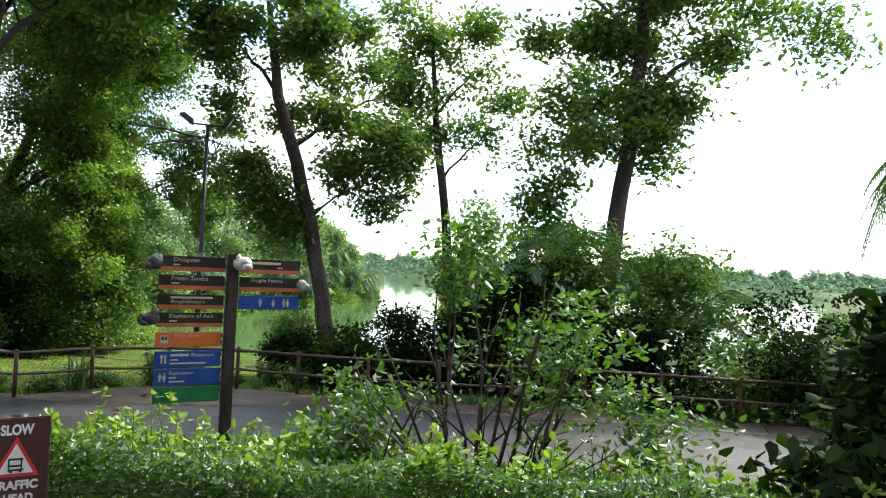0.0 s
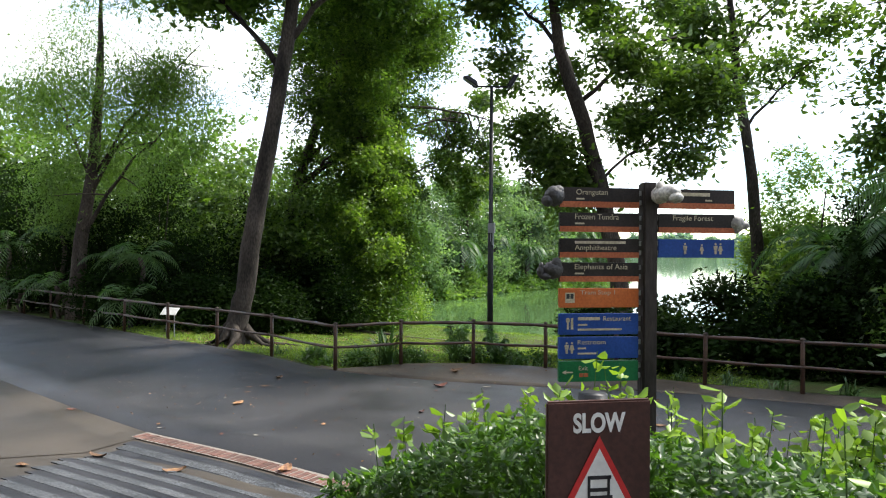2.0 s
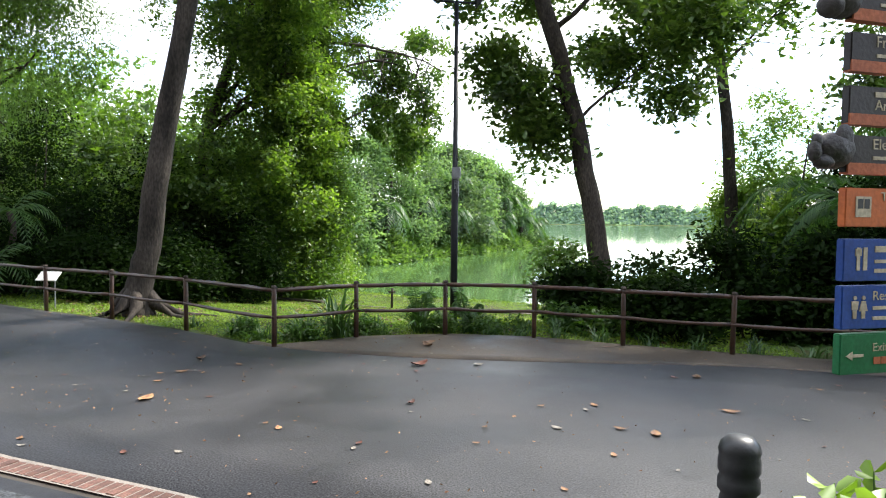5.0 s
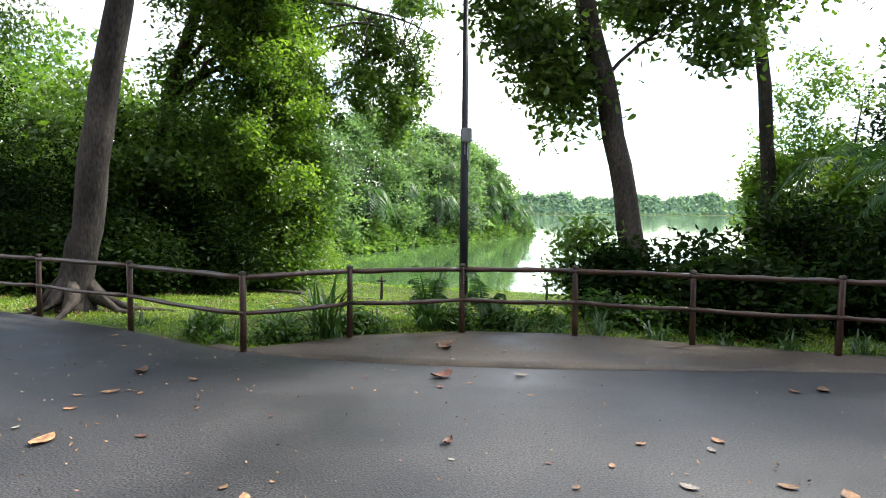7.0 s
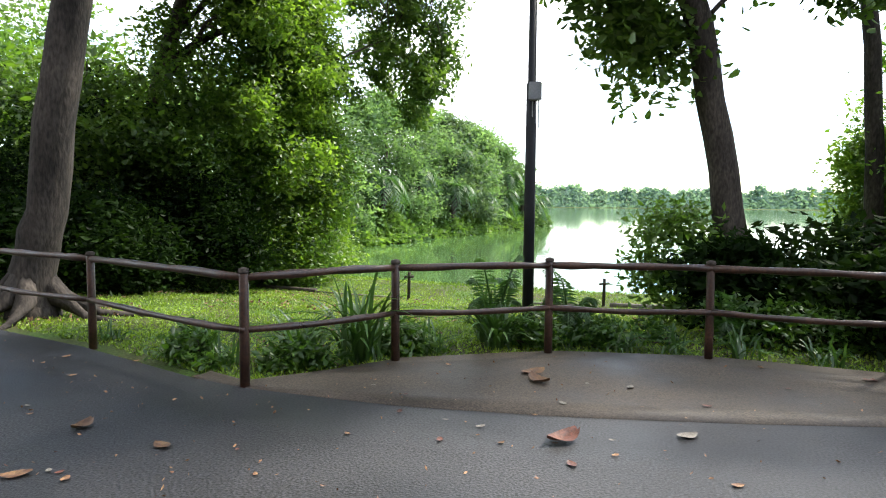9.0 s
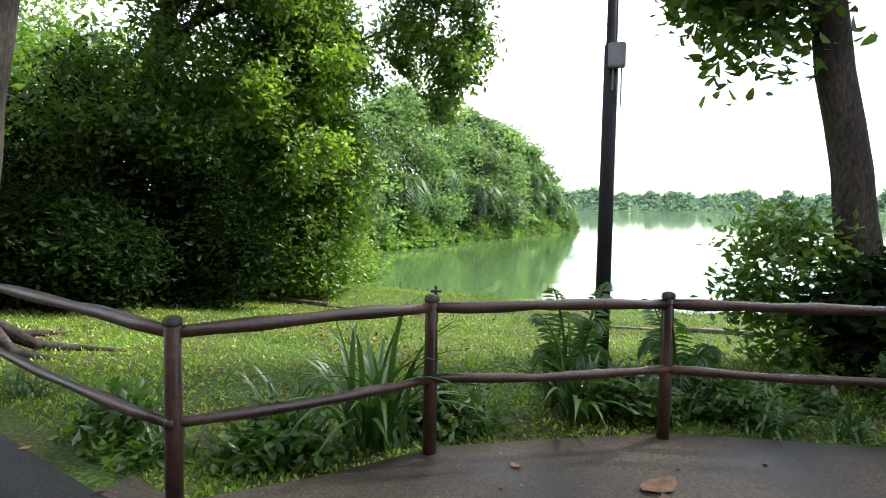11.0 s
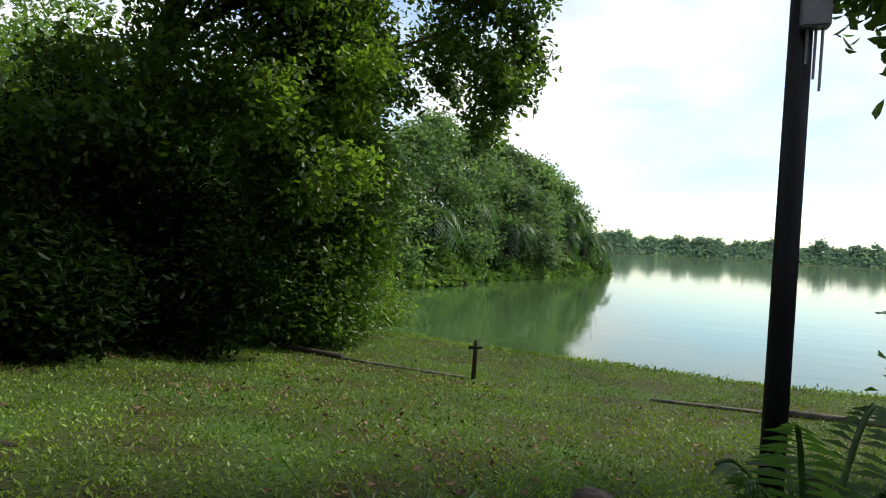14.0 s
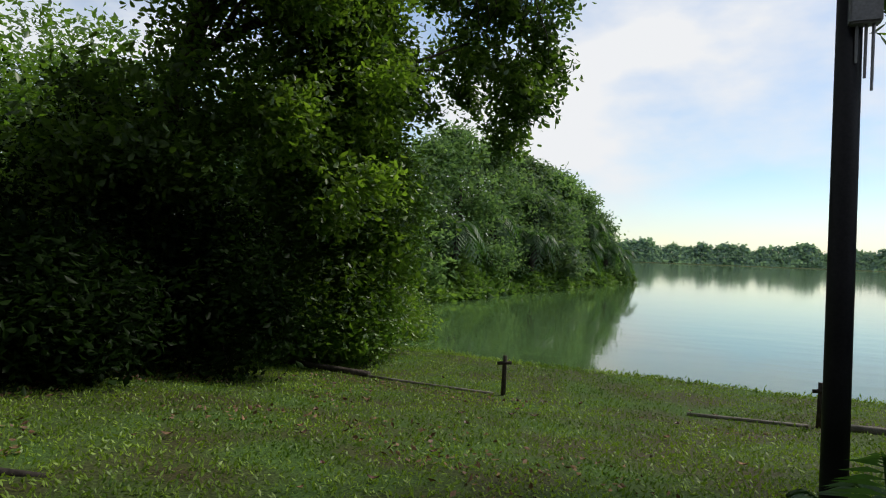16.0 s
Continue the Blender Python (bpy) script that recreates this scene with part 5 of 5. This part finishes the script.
carving(0.06, 3.15, 0.10, [((0, 0.0, 0.0), (0.07, 0.075, 0.09)), ((0.03, 0.01, 0.10), (0.085, 0.07, 0.10)), ((0.05, -0.035, 0.17), (0.06, 0.045, 0.06)), ((-0.02, 0.07, 0.03), (0.03, 0.04, 0.03))], CARVED_PALE, "pale carved animal head on the post")

# ---- traffic warning sign ----
WX, WY = -1.29, 2.88
warn = thing("warning_sign", at_ground(WX, WY), 0, "brown board warning of slow traffic on a dark post", "sign")
wz = ground_z(WX, WY)
WU = Vector((0.85, 0.53, 0.02)).normalized()
WN = Vector((0.53, -0.85, 0.0)).normalized()
WF = Matrix(((WU.x, 0, WN.x, 0), (WU.y, 0, WN.y, 0), (WU.z, 1, 0, 0), (0, 0, 0, 1)))
top = 2.18 - wz
bm = bmesh.new()
tube(bm, [(-WN.x * 0.05, -WN.y * 0.05, -0.2), (-WN.x * 0.05, -WN.y * 0.05, top + 0.01)], [0.045, 0.045], 12)
part("post", bm, POLE, warn, smooth=True)
WS = Matrix.Translation((0, top, 0)) @ Matrix.Diagonal((0.81, 0.93, 1, 1)) @ Matrix.Translation((0, -top, 0))
WF = WF @ WS
bm = bmesh.new()
box(bm, (-0.2, top - 0.62, -0.012), (0.2, top, 0.012), WF, 0.006)
b = part("board", bm, SLOW_BROWN, warn, "dark brown board with white lettering")
lettering("SLOW", 0.085, WF @ Matrix.Translation((-0.1, top - 0.1, 0.014)), WHITE, b, 0.2, bold=0.003)
lettering("TRAFFIC", 0.07, WF @ Matrix.Translation((-0.14, top - 0.43, 0.014)), WHITE, b, 0.28, bold=0.003)
lettering("AHEAD", 0.07, WF @ Matrix.Translation((-0.115, top - 0.51, 0.014)), WHITE, b, 0.23, bold=0.003)
WT = WF @ Matrix.Translation((0, top - 0.355, -0.0075))
shape(b, [(-0.145, 0), (0.145, 0), (0, 0.24)], RED, "triangle", WT, 0.003)
shape(b, [(-0.108, 0.02), (0.108, 0.02), (0, 0.2)], WHITE, "triangle", WT, 0.0045)
for q in ([(-0.045, 0.035), (0.05, 0.035), (0.05, 0.047), (-0.045, 0.047)], [(-0.045, 0.047), (-0.035, 0.047), (-0.035, 0.11), (-0.045, 0.11)], [(0.03, 0.047), (0.04, 0.047), (0.04, 0.11), (0.03, 0.11)], [(-0.045, 0.1), (0.045, 0.1), (0.045, 0.112), (-0.045, 0.112)],
          [(-0.045, 0.06), (0.04, 0.06), (0.04, 0.072), (-0.045, 0.072)], [(-0.035, 0.025), (-0.018, 0.025), (-0.018, 0.037), (-0.035, 0.037)], [(0.02, 0.025), (0.037, 0.025), (0.037, 0.037), (0.02, 0.037)]):
    shape(b, q, BLACK, "pictogram", WT, 0.006)

# ---- bollard ----
bo = thing("bollard", at_ground(-2.8, 5.95), 0, "dark ribbed round bollard at the hedge's end", "bollard")
bm = bmesh.new()
hs = [0, 0.3, 0.6, 0.9, 0.98, 1.0, 1.02, 1.06, 1.08, 1.1, 1.14, 1.16, 1.18, 1.21, 1.235, 1.24]
rs = [0.075, 0.075, 0.075, 0.075, 0.075, 0.068, 0.083, 0.083, 0.074, 0.083, 0.083, 0.078, 0.083, 0.075, 0.05, 0.015]
tube(bm, [(0, 0, h - (0.1 if h == 0 else 0)) for h in hs], rs, 18)
part("body", bm, BLACK, bo, smooth=True)

# ---- small things on the lawn ----
for k, (x, y) in enumerate([(-11.95, 23.3), (-7.15, 23.9)]):
    c = thing("stake", at_ground(x, y), 15, "short dark wooden stake with a crosspiece on the lawn", "stake", "stakes on the lawn")
    bm = bmesh.new()
    tube(bm, [(0, 0, -0.15), (0.01, 0, 0.4), (0.015, 0, 0.68)], [0.042, 0.04, 0.036], 9, 0.1, k)
    part("upright", bm, BARK_DARK, c, smooth=True)
    bm = bmesh.new()
    tube(bm, [(-0.11, -0.03, 0.55), (0.13, -0.03, 0.57)], [0.03, 0.03], 8, 0.1, k)
    part("crosspiece", bm, BARK_DARK, c, smooth=True)
for k, (p0, p1, r) in enumerate([((-16.6, 23.6), (-14.6, 23.3), 0.075), ((-14.6, 23.3), (-12.1, 23.25), 0.03), ((-9.0, 23.6), (-7.3, 23.8), 0.035), ((-7.0, 23.9), (-3.9, 24.3), 0.07)]):
    bm = bmesh.new()
    ps = [Vector((p0[0] + (p1[0] - p0[0]) * u, p0[1] + (p1[1] - p0[1]) * u, 0)) for u in (0, 0.25, 0.5, 0.75, 1)]
    for q in ps:
        q.z = ground_z(q.x, q.y) + r * 0.5
    tube(bm, ps, [r, r * 0.95, r, r * 0.92, r], 9, 0.15, k)
    ob = part("edging_log", bm, LOG_GREY if k else BARK_DARK, None, "", True)
    tagged(ob, "low weathered edging log lying on the lawn", "log")
note = thing("notice_board", at_ground(-17.2, 14.8), 12, "small white notice on two legs behind the fence", "sign")
bm = bmesh.new()
box(bm, (-0.27, -0.15, 0.0), (0.27, 0.15, 0.02), Matrix.Translation((0, 0, 0.78)) @ Matrix.Rotation(radians(42), 4, "X"), 0.004)
part("board", bm, WHITE, note)
for s in (-0.14, 0.14):
    bm = bmesh.new()
    tube(bm, [(s, 0.02, -0.1), (s, 0.02, 0.74)], [0.015, 0.015], 7)
    part("leg", bm, GALV, note)


# ---- fallen leaves ----
def fallen(x, y, size, mat, seed, label, z=None, curl=0.25):
    rnd = random.Random(seed)
    bm = bmesh.new()
    n = 7
    rows = []
    for i in range(n):
        u = i / (n - 1)
        w = size * 0.30 * math.sin(math.pi * min(0.06 + u * 0.95, 1)) ** 0.8
        c = curl * size * (u - 0.5) ** 2 * 2
        rows.append([bm.verts.new((size * (u - 0.5), s * w, c + curl * size * 0.35 * abs(s) * (0.6 + 0.4 * rnd.random()))) for s in (-1, -0.5, 0, 0.5, 1)])
    for p, q in zip(rows, rows[1:]):
        for k in range(4):
            bm.faces.new((p[k], p[k + 1], q[k + 1], q[k]))
    ob = part("fallen_leaf", bm, mat, None, "", True)
    gz = max(0, min(0.21 * (6.3 - y), 1.5)) if z is None else z
    slope = -0.21 if y < 6.3 else 0
    ob.matrix_basis = Matrix.Translation((x, y, gz + 0.008)) @ Matrix.Rotation(math.atan(slope), 4, "X") @ Matrix.Rotation(rnd.uniform(0, 6.28), 4, "Z")
    return tagged(ob, label, "leaf", "fallen leaves")


BIG = "large curled reddish-brown fallen leaf on the ground"
for k, (x, y, s, m) in enumerate([(-6.99, 13.54, 0.26, DEAD_LEAF), (-6.6, 12.13, 0.3, DEAD_DARK), (-9.86, 11.27, 0.2, DEAD_LEAF), (-5.95, 10.2, 0.14, DEAD_DARK), (-6.0, 6.95, 0.26, DEAD_LEAF), (-7.1, 6.3, 0.26, DEAD_LEAF), (-8.35, 6.2, 0.24, DEAD_LEAF), (-8.2, 5.2, 0.2, DEAD_LEAF), (-11.0, 7.62, 0.16, DEAD_DARK), (-3.9, 10.9, 0.13, DEAD_LEAF), (-2.4, 11.2, 0.2, DEAD_LEAF), (-2.71, 12.88, 0.2, DEAD_LEAF), (-3.01, 12.71, 0.14, DEAD_DARK), (-8.98, 9.24, 0.26, DEAD_LEAF), (-6.88, 8.84, 0.12, DEAD_LEAF), (-3.55, 10.1, 0.14, DEAD_LEAF), (-3.19, 10.06, 0.18, DEAD_LEAF), (-9.55, 10.5, 0.18, DEAD_LEAF), (-9.46, 9.95, 0.12, DEAD_LEAF), (-5.78, 12.5, 0.18, LOG_GREY), (-4.18, 9.89, 0.14, LOG_GREY), (-9.08, 11.16, 0.16, DEAD_LEAF), (-7.1, 13.87, 0.3, DEAD_LEAF)]):
    fallen(x, y, s, m, 600 + k, BIG, 0.006 if k == 0 else None, 0.30 if k < 7 else 0.12)
rl = random.Random(12)
for k in range(170):
    x = rl.uniform(-18, 3)
    y = rl.uniform(along(ROAD_EDGE, x) + 0.1, fence_y(x) - 0.1)
    fallen(x, y, rl.choice((0.04, 0.05, 0.06, 0.08, 0.1)), rl.choice((DEAD_LEAF, DEAD_LEAF, DEAD_DARK, LOG_GREY)), 700 + k, "small dry fallen leaf on the damp road", 0.007 if y > along(APRON_EDGE, x) else None, 0.12)
for k in range(90):
    x, y = rl.uniform(-18, -3), rl.uniform(15.5, 25)
    fallen(x, y, rl.choice((0.06, 0.08, 0.1, 0.12)), rl.choice((DEAD_LEAF, DEAD_DARK)), 900 + k, "dry fallen leaf on the lawn", ground_z(x, y) + 0.03, 0.4)

n = 1100
sx_ = rng.uniform(-16, 4, n)
sy_ = np.array([rl.uniform(along(ROAD_EDGE, x) + 0.1, fence_y(x) - 0.1) for x in sx_])
pts = np.stack([sx_, sy_, np.array([max(0, min(0.21 * (6.3 - y), 1.5)) for y in sy_]) + 0.009], 1)
v, f = leaf_arrays(pts, 0.034, rng, 0.0, 0.45, 0.06, np.array((0, 0, 0.1)))
tagged(raw("road_litter", v, f, DEAD_LEAF), "tiny leaf scraps and seeds scattered on the road", "leaf litter", kind="stuff")
n = 6000
lx_, ly_ = rng.uniform(-19, -6, n), rng.uniform(13.4, 23, n)
keep = np.array([y > fence_y(x) + 0.2 and noise.noise((x * 0.45, y * 0.45, 7.0)) > 0.02 and rng.uniform() < 1.25 - (x + 19) / 14 for x, y in zip(lx_, ly_)])
lx_, ly_ = lx_[keep], ly_[keep]
pts = np.stack([lx_, ly_, np.array([ground_z(x, y) for x, y in zip(lx_, ly_)]) + 0.028], 1)
v, f = leaf_arrays(pts, 0.075, rng, 0.0, 0.5, 0.1, np.array((0, 0, -0.2)))
tagged(raw("leaf_litter", v, f, DEAD_LEAF), "brown leaf litter scattered over the shaded lawn", "leaf litter", kind="stuff")

# ---- brick edging ----
edging = thing("brick_edging", (0, 0, 0), 0, "single row of red bricks along the road's edge", "kerb", kind="structure")
bm = bmesh.new()
box(bm, (-0.047, -0.105, -0.04), (0.047, 0.105, 0.02), None, 0.006)
bmesh.ops.recalc_face_normals(bm, faces=bm.faces)
brick_mesh = bpy.data.meshes.new("brick")
bm.to_mesh(brick_mesh)
bm.free()
brick_mesh.materials.append(BRICK)
x = -8.72
k = 0
while x < -2.0:
    ob = new("brick", brick_mesh)
    ob.parent = edging
    y = along(ROAD_EDGE, x) - 0.15
    d = (along(ROAD_EDGE, x + 0.1) - along(ROAD_EDGE, x - 0.1)) / 0.2
    rk = random.Random(k)
    ob.matrix_basis = pose(x, y, -0.004 + rk.uniform(-0.003, 0.003), rk.uniform(-1, 1), rk.uniform(-1, 1), math.degrees(math.atan(d)) + rk.uniform(-1.5, 1.5))
    x += 0.104
    k += 1
bm = bmesh.new()
for i in range(40):
    a, b_ = -8.8 + i * 0.17, -8.8 + (i + 1) * 0.17
    q = [bm.verts.new((xx_, along(ROAD_EDGE, xx_) - dy, 0.012)) for xx_, dy in ((a, 0.0), (a, 0.27), (b_, 0.27), (b_, 0.0))]
    bm.faces.new(q)
part("mortar_bed", bm, MORTAR, edging)
